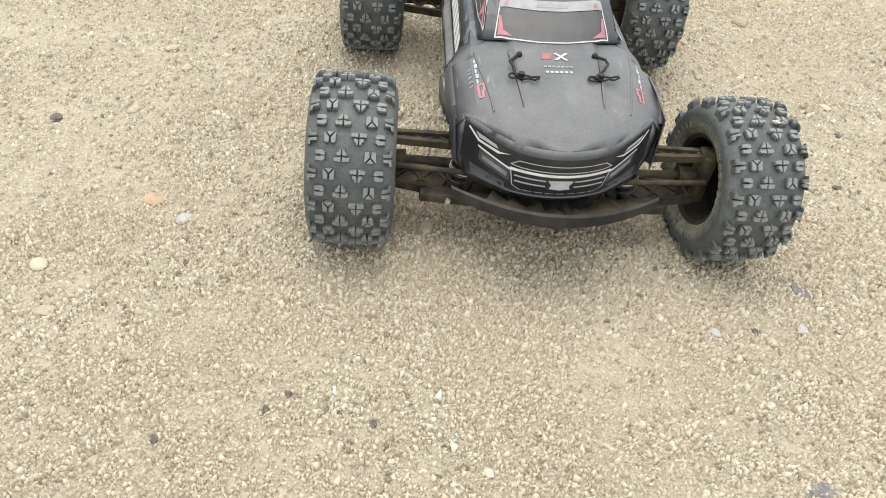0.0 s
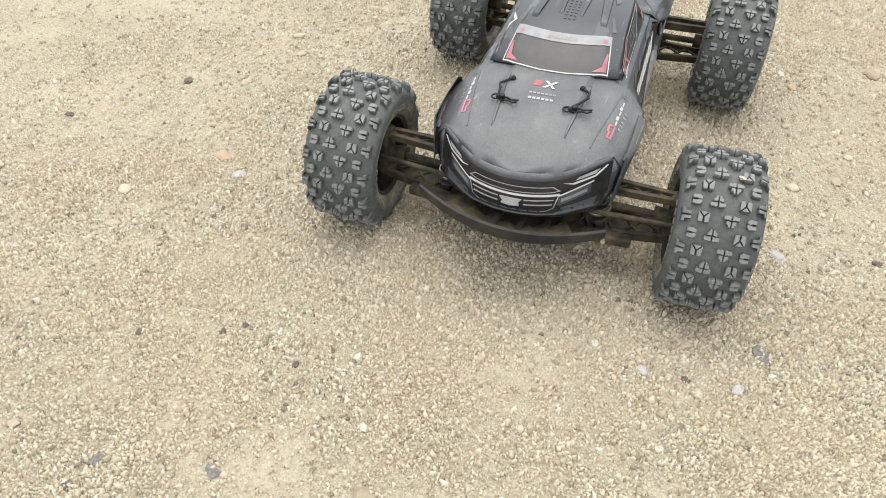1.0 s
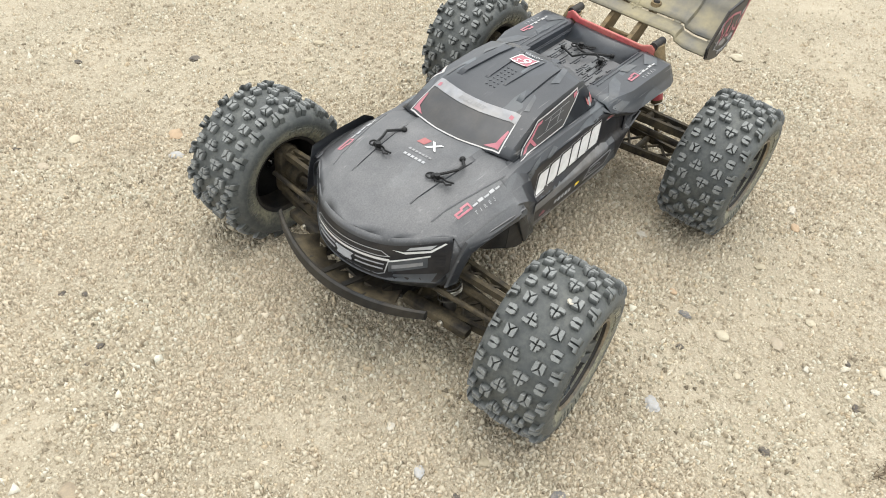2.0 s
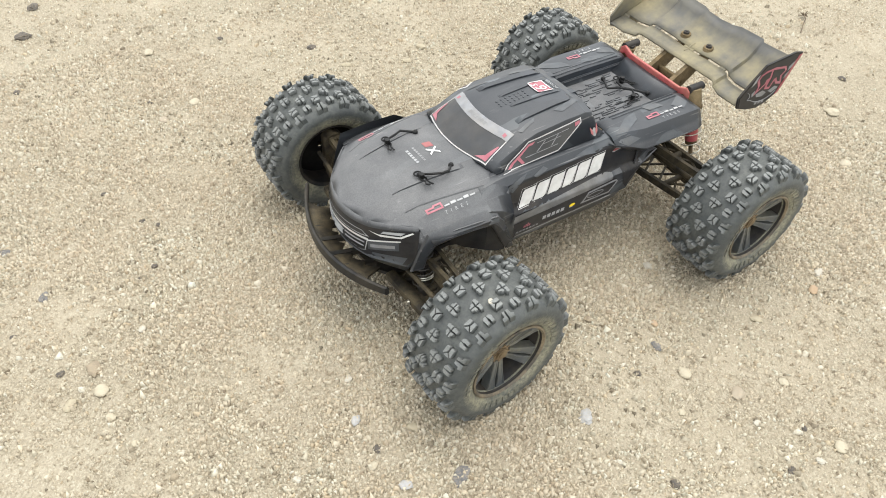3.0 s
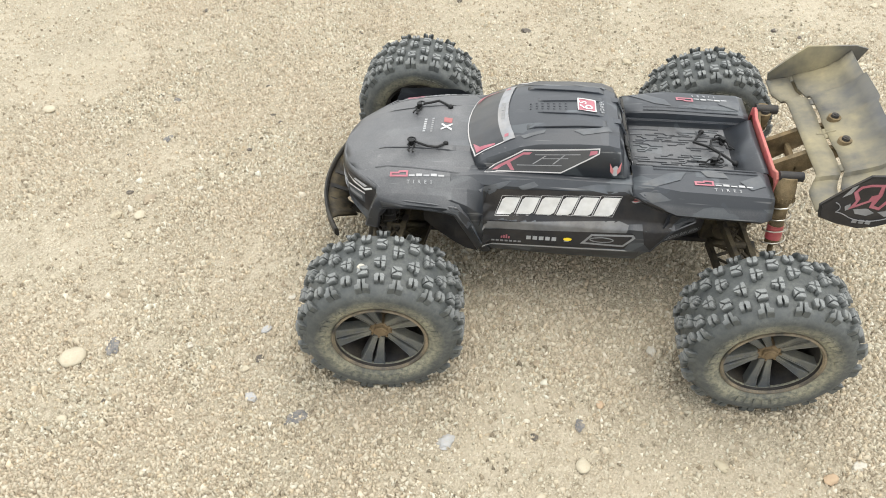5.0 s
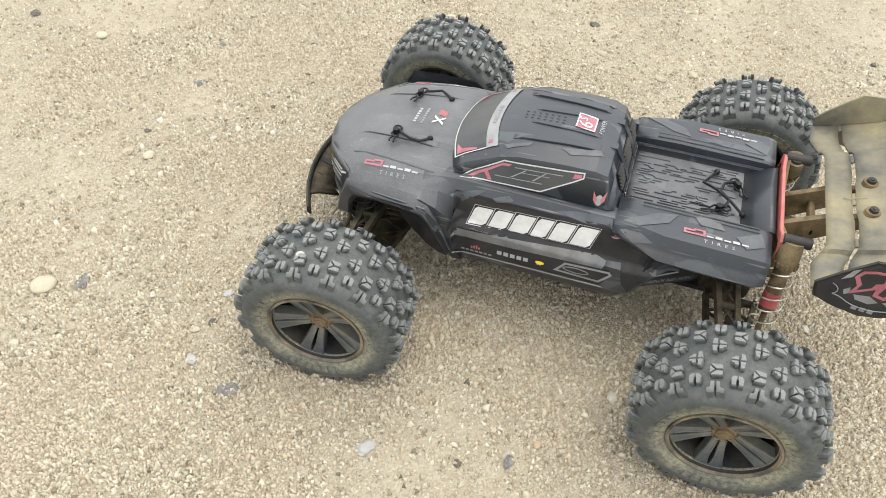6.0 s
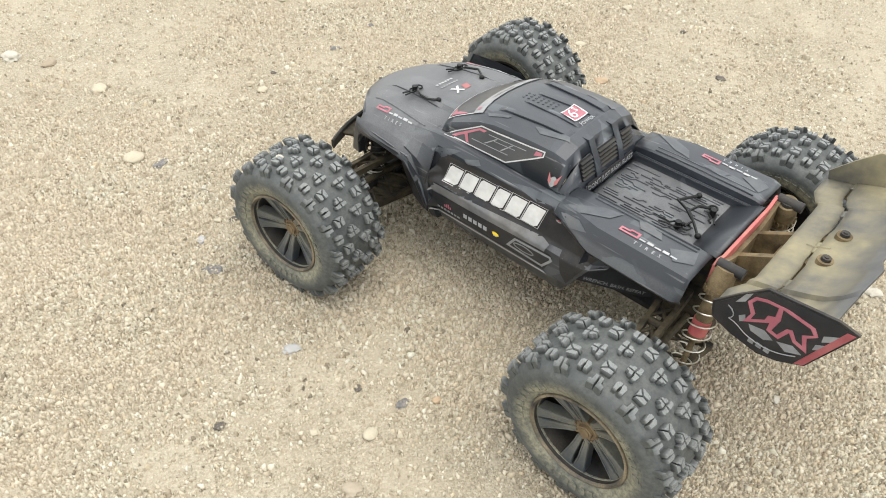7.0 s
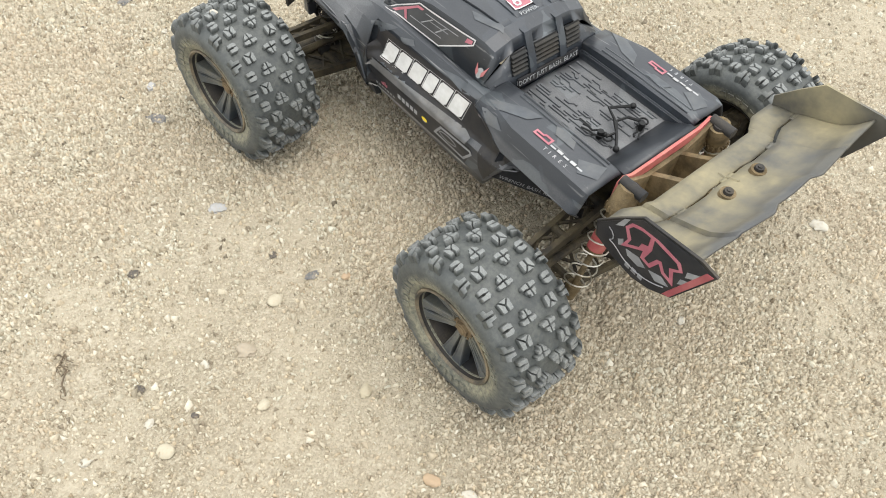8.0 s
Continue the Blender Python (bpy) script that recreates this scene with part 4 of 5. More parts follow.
# front wheel openings: a flat band round each and a folded black liner behind the wheel
ARCH_BAND = ((-0.2235, 0.1040, -0.2070, 0.1050, 0.0975), (-0.2160, 0.1300, -0.2040, 0.1270, 0.1005), (-0.2060, 0.1560, -0.1990, 0.1370, 0.1030), (-0.1660, 0.1580, -0.1700, 0.1392, 0.1040), (-0.1320, 0.1570, -0.1330, 0.1392, 0.1040), (-0.1190, 0.1495, -0.1245, 0.1325, 0.1035), (-0.1055, 0.1270, -0.1130, 0.1110, 0.1025), (-0.0930, 0.0990, -0.0985, 0.0825, 0.1010))
OUTER = BVHTree.FromBMesh(probe)
for s in (1, -1):
    bm = bmesh.new()
    rows = []
    for xu, zu, xl, zl, wide in ARCH_BAND:
        row = []
        for k in (0.0, 0.12, 0.5, 0.88, 1.0):
            x, z = xu + (xl - xu) * k, zu + (zl - zu) * k
            hit = OUTER.ray_cast(Vector((x, s * 0.3, z)), Vector((0, -s, 0)))[0]
            skin = abs(hit.y) if hit else 0.0
            row.append((x, s * max(skin if skin > 0.08 else 0.0, wide - 0.0035 * (1 - k)) + s * (0.0012 if 0 < k < 1 else -0.0004), z))
        x, y, z = row[-1]
        row.append((x, y - s * 0.0075, z + 0.0010))
        rows.append(row)
    loft(bm, rows, mirror=False)
    part("fender_band", bm, SHELL, shell, "black moulded band round the wheel opening")
    for fold in (((-0.1600, 0.0760, 0.1400), (-0.1600, 0.0760, 0.1010), (-0.1450, 0.0830, 0.0925), (-0.1240, 0.0945, 0.0870), (-0.1240, 0.0945, 0.1410)), ((-0.1240, 0.0948, 0.1400), (-0.1240, 0.0948, 0.0870), (-0.1100, 0.0970, 0.0805), (-0.0985, 0.0990, 0.0800), (-0.1040, 0.0992, 0.1050), (-0.1180, 0.0985, 0.1310))):
        bm = bmesh.new()
        near = [bm.verts.new((x, s * y, z)) for x, y, z in fold]
        far = [bm.verts.new((x + 0.0004, s * (y - 0.0012), z)) for x, y, z in fold]
        bm.faces.new(near)
        bm.faces.new(far[::-1])
        for i in range(len(near)):
            j = (i + 1) % len(near)
            bm.faces.new((near[i], far[i], far[j], near[j]))
        bmesh.ops.recalc_face_normals(bm, faces=bm.faces)
        part("arch_liner", bm, BLACK, shell, "flat black liner panel")

# face: lamps, grille, badge, lip
SKIN = BVHTree.FromBMesh(probe)
FU, FV = (0, -1, 0.05), (0, 0, 1)
FO = (-0.25, 0, -0.0025)


def on_face(name, outlines, material, lift, label=""):
    """Marks on the drawn-in face of the nose."""
    return decal(name, [[(u * 0.952, v) for u, v in line] for line in outlines], FO, FU, FV, material, lift, label)


on_face("face_panel", [[(-0.0930, 0.1480), (-0.0600, 0.1440), (-0.0300, 0.1425), (0.0300, 0.1425), (0.0600, 0.1440), (0.0930, 0.1480), (0.0940, 0.1120), (0.0860, 0.0990), (-0.0860, 0.0990), (-0.0940, 0.1120)]], INK, 0.0003, "gloss black face round lamps and grille")
for s in (1, -1):
    on_face("headlight", [[(s * 0.0480, 0.1405), (s * 0.0600, 0.1425), (s * 0.0895, 0.1490), (s * 0.0905, 0.1330), (s * 0.0600, 0.1300)]], INK, 0.0005, "black headlamp with a white light bar")
    on_face("light_bar", [[(s * 0.0500, 0.1395), (s * 0.0600, 0.1365), (s * 0.0610, 0.1342)], [(s * 0.0600, 0.1368), (s * 0.0610, 0.1340), (s * 0.0795, 0.1362), (s * 0.0785, 0.1386)], [(s * 0.0795, 0.1362), (s * 0.0895, 0.1460), (s * 0.0880, 0.1470), (s * 0.0785, 0.1386)]], WHITE, 0.0010, "white light bar")
    on_face("light_cluster", [[(s * 0.0615, 0.1388), (s * 0.0640, 0.1420), (s * 0.0825, 0.1450), (s * 0.0790, 0.1405)]], SILVER, 0.0009, "silver lamp cluster")
    on_face("lower_lamp", [[(s * 0.0480, 0.1240), (s * 0.0770, 0.1310), (s * 0.0775, 0.1170), (s * 0.0480, 0.1095)]], CAMO, 0.0006, "dark grey lower lamp")
    on_face("lower_lamp", [[(s * 0.0510, 0.1190), (s * 0.0740, 0.1240), (s * 0.0742, 0.1195), (s * 0.0510, 0.1140)]], GREY, 0.0010)
    on_face("lower_lamp", [[(s * 0.0480, 0.1248), (s * 0.0790, 0.1325), (s * 0.0790, 0.1305), (s * 0.0480, 0.1228)]], WHITE, 0.0011)
    for k in range(6):
        on_face("side_vent", [box2(s * 0.0855 - 0.0040, 0.1100 + 0.0038 * k, s * 0.0855 + 0.0042, 0.1120 + 0.0038 * k)], INK, 0.0010)
    on_face("lip_mark", [[(s * 0.0500, 0.0985), (s * 0.0520, 0.1065), (s * 0.0850, 0.1090), (s * 0.0820, 0.0985)]], CAMO, 0.0006, "grey facet print on the lip")
slot = [(-0.0500, 0.1298), (-0.0420, 0.1362), (0.0420, 0.1362), (0.0500, 0.1298), (0.0400, 0.1285), (-0.0400, 0.1285)]
on_face("grille", [slot], INK, 0.0006, "black upper grille slot")
on_face("grille_bar", ring2(slot, 0.0010)[0], SILVER, 0.0010)
grille = [(-0.0490, 0.1245), (0.0490, 0.1245), (0.0450, 0.1065), (0.0370, 0.1015), (-0.0370, 0.1015), (-0.0450, 0.1065)]
on_face("grille", [grille], INK, 0.0006, "black grille with grey bars")
on_face("grille_bar", ring2(grille, 0.0011)[0], SILVER, 0.0010)
on_face("grille_bar", [[(-0.0500, 0.1240), (0.0500, 0.1240), (0.0490, 0.1268), (-0.0490, 0.1268)]], WHITE, 0.0012)
for k, (z, half) in enumerate(((0.1160, 0.044), (0.1100, 0.043))):
    for j in range(2):
        bm = bmesh.new()
        lo, hi = (-half, -0.014) if j else (0.014, half)
        pts = [(-0.2606 + 0.0480 * plan(y), y, z) for y in (lo + (hi - lo) * q / 7 for q in range(8))]
        wire(bm, pts, 0.0008, 6)
        leaning(bm)
        part("grille_bar", bm, GREY, shell)
bm = bmesh.new()
slab(bm, [(-0.0120, 0.1195), (0.0120, 0.1195), (0.0085, 0.1150), (0.0100, 0.1110), (0.0, 0.1095), (-0.0100, 0.1110), (-0.0085, 0.1150)], Matrix(((0, 0, 1, -0.2606), (1, 0, 0, 0), (0, 1, 0, -0.0025), (0, 0, 0, 1))), 0.0012)
leaning(bm)
part("badge", bm, SILVER, shell, "plain silver block badge on the grille")

# body clips with rubber tethers, two on the bonnet and two in the bed
def body_clip(x, y, z, turn, tether):
    bm = bmesh.new()
    m = pose(x, y, z, 0, 0, turn)
    loop = [(0.0075 + 0.0042 * math.cos(a), 0.0042 * math.sin(a), 0.0015) for a in (radians(d) for d in range(150, -151, -25))]
    pts = [(-0.018, 0.002, 0.0035), (-0.013, 0.0035, 0.0018), (-0.008, 0.0012, 0.0015), (-0.003, 0.0040, 0.0018), (0.001, 0.0022, 0.0015)] + loop + [(0.0, -0.0024, 0.0015), (-0.005, -0.0030, 0.0015), (-0.010, -0.0012, 0.0016), (-0.018, -0.0020, 0.0026)]
    wire(bm, [m @ Vector(p) for p in pts], 0.0010, 6)
    wire(bm, [m @ Vector(p) for p in tether], 0.0015, 6)
    end = m @ Vector(tether[-1])
    bmesh.ops.create_icosphere(bm, subdivisions=2, radius=0.0032, matrix=Matrix.Translation(end))
    bmesh.ops.create_icosphere(bm, subdivisions=2, radius=0.0026, matrix=m @ pose(0.004, 0.001, 0.003))
    rod(bm, m @ Vector((0.0, 0.0, -0.006)), m @ Vector((0.0, 0.0, 0.006)), 0.0030, 0.0030, 12)
    leaning(bm)
    part("body_clip", bm, CLIP, truck, "black wire body clip on a rubber tether")


for s in (1, -1):
    loop = [(0.006, -0.003, 0.002), (0.008, -0.012, 0.004), (0.012, -0.020, 0.005), (0.008, -0.030, 0.004), (0.004, -0.036, 0.004)]
    if s < 0:
        loop = [(0.005, -0.001, 0.002), (-0.004, -0.008, 0.005), (-0.011, -0.018, 0.006), (-0.011, -0.028, 0.005), (-0.003, -0.037, 0.004)]
    body_clip(-0.1760, s * 0.0385, 0.1725, 80 if s > 0 else 95, loop)
body_clip(0.150, -0.022, 0.1595, 20, [(0.006, 0.0, 0.002), (0.012, 0.008, 0.004), (0.004, 0.022, 0.005), (-0.006, 0.034, 0.004), (0.012, 0.050, 0.003)])
body_clip(0.166, 0.016, 0.1595, 115, [(0.006, 0.0, 0.002), (0.002, 0.014, 0.005), (-0.008, 0.022, 0.005), (-0.026, 0.016, 0.004), (-0.040, 0.012, 0.003)])

# black liners behind the front wheel openings
for s in (1, -1):
    bm = bmesh.new()
    slab(bm, [(-0.1500, 0.1400), (-0.1020, 0.1400), (-0.0880, 0.0980), (-0.0900, 0.0740), (-0.1040, 0.0700), (-0.1260, 0.0820), (-0.1420, 0.1050)], Matrix(((1, 0, 0, 0), (0, 0, 1, s * 0.0780), (0, 1, 0, 0), (0, 0, 0, 1))), 0.0016)
    part("wheel_liner", bm, SHELL_SIDE, truck, "black inner wheel arch liner")

# chassis, gear cases
bm = bmesh.new()
slab(bm, [(-0.1800, -0.030), (-0.1300, -0.030), (-0.0900, -0.044), (0.0500, -0.044), (0.1050, -0.022), (0.1800, -0.022), (0.1800, 0.022), (0.1050, 0.022), (0.0500, 0.044), (-0.0900, 0.044), (-0.1300, 0.030), (-0.1800, 0.030)], Matrix.Translation((0, 0, 0.044)), 0.006)
block(bm, (-0.02, 0.0, 0.066), (0.16, 0.080, 0.038), bevel=0.004)
part("chassis", bm, BLACK, truck, "dusty black chassis tray")
for x in (-0.185, 0.185):
    bm = bmesh.new()
    block(bm, (x, 0, 0.072), (0.052, 0.054, 0.050), bevel=0.006)
    rod(bm, (x, -0.034, 0.074), (x, 0.034, 0.074), 0.016, None, 16)
    part("gear_case", bm, ARM, truck)

# suspension, the same at all four corners but for fore and aft
def arm_plate(bm, x0, x1, a, b, z_in, z_out, s, t=0.008):
    """A flat wishbone with openings, wide at the chassis and narrow at the wheel."""
    ya, yb = a, b
    for fx0, fx1 in ((x0[0], x1[0]), (x0[1], x1[1])):
        d = Vector((fx1 - fx0, s * (yb - ya), z_out - z_in))
        m = Matrix.Translation(((fx0 + fx1) / 2, s * (ya + yb) / 2, (z_in + z_out) / 2)) @ d.to_track_quat("X", "Z").to_matrix().to_4x4()
        made = bmesh.ops.create_cube(bm, size=1.0)["verts"]
        bmesh.ops.transform(bm, matrix=m @ Matrix.Diagonal((d.length, 0.0050, t * 1.25, 1)), verts=made)
    for k in (0.02, 0.45, 0.97):
        xa, xb = x0[0] + (x1[0] - x0[0]) * k, x0[1] + (x1[1] - x0[1]) * k
        rod(bm, (xa, s * (ya + (yb - ya) * k), z_in + (z_out - z_in) * k), (xb, s * (ya + (yb - ya) * k), z_in + (z_out - z_in) * k), t * 0.55, None, 10)
    # zigzag webs between the rails
    steps = 5
    for k in range(steps):
        a, b = k / steps, (k + 1) / steps
        for i in (0, 1):
            p, q = x0[i] + (x1[i] - x0[i]) * a, x0[1 - i] + (x1[1 - i] - x0[1 - i]) * b
            rod(bm, (p, s * (ya + (yb - ya) * a), z_in + (z_out - z_in) * a - t * 0.15), (q, s * (ya + (yb - ya) * b), z_in + (z_out - z_in) * b - t * 0.15), t * 0.24, None, 6)


for end in (-1, 1):
    for s in (1, -1):
        x = end * AXLE
        bm = bmesh.new()
        arm_plate(bm, (x - (0.030 if end < 0 else 0.020), x + 0.030), (x - 0.011, x + 0.011), 0.030, 0.160, 0.050, 0.058, s, 0.0075)
        if end < 0:
            slab(bm, [(x - 0.029, s * 0.031), (x + 0.029, s * 0.031), (x + 0.011, s * 0.158), (x - 0.011, s * 0.158)], Matrix(((1, 0, 0, 0), (0, 1, 0, 0), (0, 0.060 * s, 1, 0.0455), (0, 0, 0, 1))), 0.002)
        part("lower_arm", bm, ARM, truck, "mud-browned black suspension arm")
        bm = bmesh.new()
        if end < 0:
            arm_plate(bm, (x - 0.008, x + 0.012), (x - 0.005, x + 0.005), 0.036, 0.160, 0.101, 0.105, s, 0.0060)
        else:
            arm_plate(bm, (x - 0.024, x - 0.004), (x - 0.010, x + 0.004), 0.034, 0.160, 0.104, 0.102, s, 0.008)
        part("upper_arm", bm, ARM, truck, "mud-browned black upper arm")
        bm = bmesh.new()
        rod(bm, (x, s * 0.036, 0.076), (x, s * 0.162, 0.079), 0.0042, None, 10)
        rod(bm, (x, s * 0.140, 0.079), (x, s * 0.160, 0.079), 0.0095, 0.0080, 12)
        part("drive_shaft", bm, ARM, truck)
        bm = bmesh.new()
        block(bm, (x, s * 0.165, 0.081), (0.026, 0.014, 0.056), bevel=0.004)
        rod(bm, (x, s * 0.156, 0.104), (x, s * 0.172, 0.106), 0.009, None, 14)
        rod(bm, (x, s * 0.156, 0.058), (x, s * 0.172, 0.058), 0.009, None, 14)
        part("hub_carrier", bm, ARM, truck)
        if end < 0:
            bm = bmesh.new()
            rod(bm, (x - 0.028, s * 0.030, 0.084), (x - 0.020, s * 0.162, 0.086), 0.0028, None, 8)
            part("steering_rod", bm, ARM, truck)

# shock absorbers
def shock(x0, y0, z0, x1, y1, z1, cap, ring, coil, s):
    low, top = Vector((x0, s * y0, z0)), Vector((x1, s * y1, z1))
    d = (top - low).normalized()
    length = (top - low).length
    bm = bmesh.new()
    rod(bm, low, low + d * length * 0.45, 0.0028, None, 10)
    rod(bm, low - d * 0.004, low + d * 0.012, 0.0065, 0.0075, 12)
    rod(bm, low + d * length * 0.42, low + d * length * 0.88, 0.0075, None, 16)
    rod(bm, low + d * length * 0.86, top, 0.0108, 0.0095, 16)
    for k in range(16):
        a = 2 * math.pi * k / 16
        side_v = d.orthogonal().normalized()
        q = Matrix.Rotation(a, 3, d) @ side_v
        p = low + d * length * 0.80 + q * 0.0108
        rod(bm, p, p + d * 0.005, 0.0012, None, 5)
    rod(bm, low + d * length * 0.80, low + d * length * 0.86, 0.0105, None, 16)
    ob = part("shock", bm, cap, truck, "mud-coated shock absorber")
    bm = bmesh.new()
    side_v = d.orthogonal().normalized()
    other = d.cross(side_v)
    turns = 7
    wire(bm, [low + d * (0.010 + (length * 0.80 - 0.010) * k / (turns * 14)) + 0.0118 * (math.cos(2 * math.pi * k / 14) * side_v + math.sin(2 * math.pi * k / 14) * other) for k in range(turns * 14 + 1)], 0.0008, 5)
    part("spring", bm, coil, ob, "bright coil spring" if coil == STEEL else "dark coil spring")
    bm = bmesh.new()
    rod(bm, low + d * length * 0.46, low + d * length * 0.58, 0.0082, None, 16)
    part("collar", bm, ring, ob, "red anodised collar" if ring == RED else "")


FS = (-0.2015, 0.088, 0.056, -0.1970, 0.074, 0.130)
for s in (1, -1):
    shock(AXLE + 0.026, 0.098, 0.052, AXLE + 0.026, 0.060, 0.176, TAN, RED, STEEL, s)
    shock(FS[0], FS[1], FS[2], FS[3], FS[4], FS[5], BLACK, BLACK, DARK_STEEL, s)
    bm = bmesh.new()
    for k in (0.30, 0.335):
        low, top = Vector((FS[0], s * FS[1], FS[2])), Vector((FS[3], s * FS[4], FS[5]))
        d = (top - low).normalized()
        mid, u = low.lerp(top, k), d.orthogonal().normalized()
        wire(bm, [mid + 0.0125 * (u * math.cos(a) + d.cross(u) * math.sin(a)) for a in (2 * math.pi * i / 18 for i in range(19))], 0.0009, 6)
    part("spring_seat", bm, STEEL, truck, "bright steel rings round the front damper")

# shock towers; the rear one shows a red edge behind the bed
bm = bmesh.new()
Y_UP = Matrix(((0, 0, 1, 0.2085), (1, 0, 0, 0), (0, 1, 0, 0), (0, 0, 0, 1)))
slab(bm, [(-0.064, 0.150), (-0.066, 0.170), (-0.058, 0.1785), (-0.048, 0.1720), (-0.026, 0.1620), (0.026, 0.1620), (0.048, 0.1720), (0.058, 0.1785), (0.066, 0.170), (0.064, 0.150), (0.030, 0.110), (0.030, 0.080), (-0.030, 0.080), (-0.030, 0.110)], Y_UP, 0.0045)
part("shock_tower", bm, TAN, truck, "mud-coated rear shock tower")
bm = bmesh.new()
BRACE = ((-0.0650, 0.1560), (-0.0630, 0.1735), (-0.0575, 0.1775), (-0.0450, 0.1722), (0.0450, 0.1732), (0.0575, 0.1790), (0.0635, 0.1750), (0.0655, 0.1580))
loft(bm, [[(0.2035, y, z), (0.2040, y, z + 0.0010), (0.2068, y, z + 0.0010), (0.2072, y, z - 0.0008), (0.2072, y * 0.97, z - 0.0085), (0.2035, y * 0.97, z - 0.0085), (0.2035, y, z)] for y, z in BRACE], mirror=False, cap_first=True, cap_last=True)
part("tower_brace", bm, RED, truck, "red anodised brace along the bed's end")
bm = bmesh.new()
slab(bm, [(-0.058, 0.120), (-0.050, 0.138), (0.050, 0.138), (0.058, 0.120), (0.030, 0.080), (-0.030, 0.080)], Matrix(((0, 0, 1, -0.188), (1, 0, 0, 0), (0, 1, 0, 0), (0, 0, 0, 1))), 0.0045)
part("shock_tower", bm, BLACK, truck)
for s in (1, -1):
    bm = bmesh.new()
    rod(bm, (0.206, s * 0.060, 0.1765), (0.230, s * 0.060, 0.1765), 0.0052, None, 14)
    rod(bm, (0.2165, s * 0.060, 0.166), (0.2165, s * 0.0595, 0.1775), 0.0072, 0.0066, 16)
    part("shock_mount", bm, BLACK, truck)
    # wing stay
    bm = bmesh.new()
    slab(bm, [(0.208, 0.130), (0.208, 0.160), (0.246, 0.182), (0.294, 0.196), (0.294, 0.189), (0.262, 0.168), (0.226, 0.140)], Matrix(((1, 0, 0, 0), (0, 0, 1, s * 0.020), (0, 1, 0, 0), (0, 0, 0, 1))), 0.006)
    part("wing_stay", bm, TAN, truck, "mud-caked wing stay")
bm = bmesh.new()
block(bm, (0.236, 0, 0.158), (0.006, 0.046, 0.010), bevel=0.002)
block(bm, (0.220, 0, 0.110), (0.030, 0.050, 0.050), bevel=0.006)
part("rear_brace", bm, TAN, truck)

# rear wing: thin curved blade with a step, ribs, bolts and two end plates
def wing_line(y):
    """The blade's section at y, front to back."""
    k = min(1.0, abs(y) / 0.116)
    lead = 0.240 - 0.012 * (k > 0.55) * min(1, (k - 0.55) / 0.2) if k > 0.55 else 0.240
    step = min(1.0, max(0.0, (abs(y) - 0.0210) / 0.010))
    tail = 0.3125 + 0.0035 * math.cos(k * math.pi) + 0.0048 * (step - 0.75)
    base = 0.183 - 0.004 * (k > 0.6)
    rows = [(0.0, 0.0), (0.08, 0.0022), (0.20, 0.0042), (0.300, 0.0052), (0.336, 0.0078), (0.45, 0.0108), (0.60, 0.0145), (0.75, 0.0195), (0.88, 0.0275), (1.0, 0.0390)]
    return [(lead + (tail - lead) * f, y, base + h * (0.9 + 0.25 * k)) for f, h in rows]


bm = bmesh.new()
lines = [wing_line(-0.115 + 0.23 * j / 100) for j in range(101)]
loft(bm, [q[:4] for q in lines], mirror=False)
loft(bm, [q[4:] for q in lines], mirror=False)
wing = part("wing", bm, WING, truck, "black plastic rear wing caked with tan dust", 40)
skin = wing.modifiers.new("skin", "SOLIDIFY")
skin.thickness, skin.offset = 0.0022, 0
bm = bmesh.new()
wire(bm, [(x, 0.0, z + 0.0010) for x, _, z in wing_line(0.0)[2:6]], 0.0012, 6)
part("wing_rib", bm, WING, wing)
for y0, y1 in ((-0.008, 0.008), (-0.064, -0.054), (0.054, 0.064), (-0.116, -0.106), (0.106, 0.116)):
    bm = bmesh.new()
    loft(bm, [[(wing_line(y)[3][0] - 0.001, y, wing_line(y)[3][2]), (wing_line(y)[4][0] + 0.001, y, wing_line(y)[4][2])] for y in (y0 + (y1 - y0) * q / 6 for q in range(7))], mirror=False)
    bridge = part("wing_bridge", bm, WING, wing, "web bridging the slot in the wing")
    web = bridge.modifiers.new("skin", "SOLIDIFY")
    web.thickness, web.offset = 0.0018, 0
for y in (-0.0205, 0.0205):
    z = 0.1962
    bm = bmesh.new()
    rod(bm, (0.2755, y, z - 0.004), (0.2755, y, z + 0.0015), 0.0072, 0.0066, 20)
    part("washer", bm, TAN, wing)
    bm = bmesh.new()
    rod(bm, (0.2755, y, z), (0.2755, y, z + 0.0042), 0.0044, 0.0038, 14)
    rod(bm, (0.2755, y, z + 0.004), (0.2755, y, z + 0.0050), 0.0020, None, 6)
    part("wing_bolt", bm, BLACK, wing)
PLATE = [(0.2275, 0.1895), (0.2310, 0.1745), (0.2500, 0.1670), (0.2720, 0.1625), (0.2880, 0.1660), (0.3060, 0.1755), (0.3280, 0.2265), (0.3130, 0.2300), (0.2620, 0.2265), (0.2440, 0.2085)]


def inset(line, share):
    """An outline drawn in towards its middle."""
    cx, cz = sum(p[0] for p in line) / len(line), sum(p[1] for p in line) / len(line)
    return [(cx + (x - cx) * share, cz + (z - cz) * share) for x, z in line]


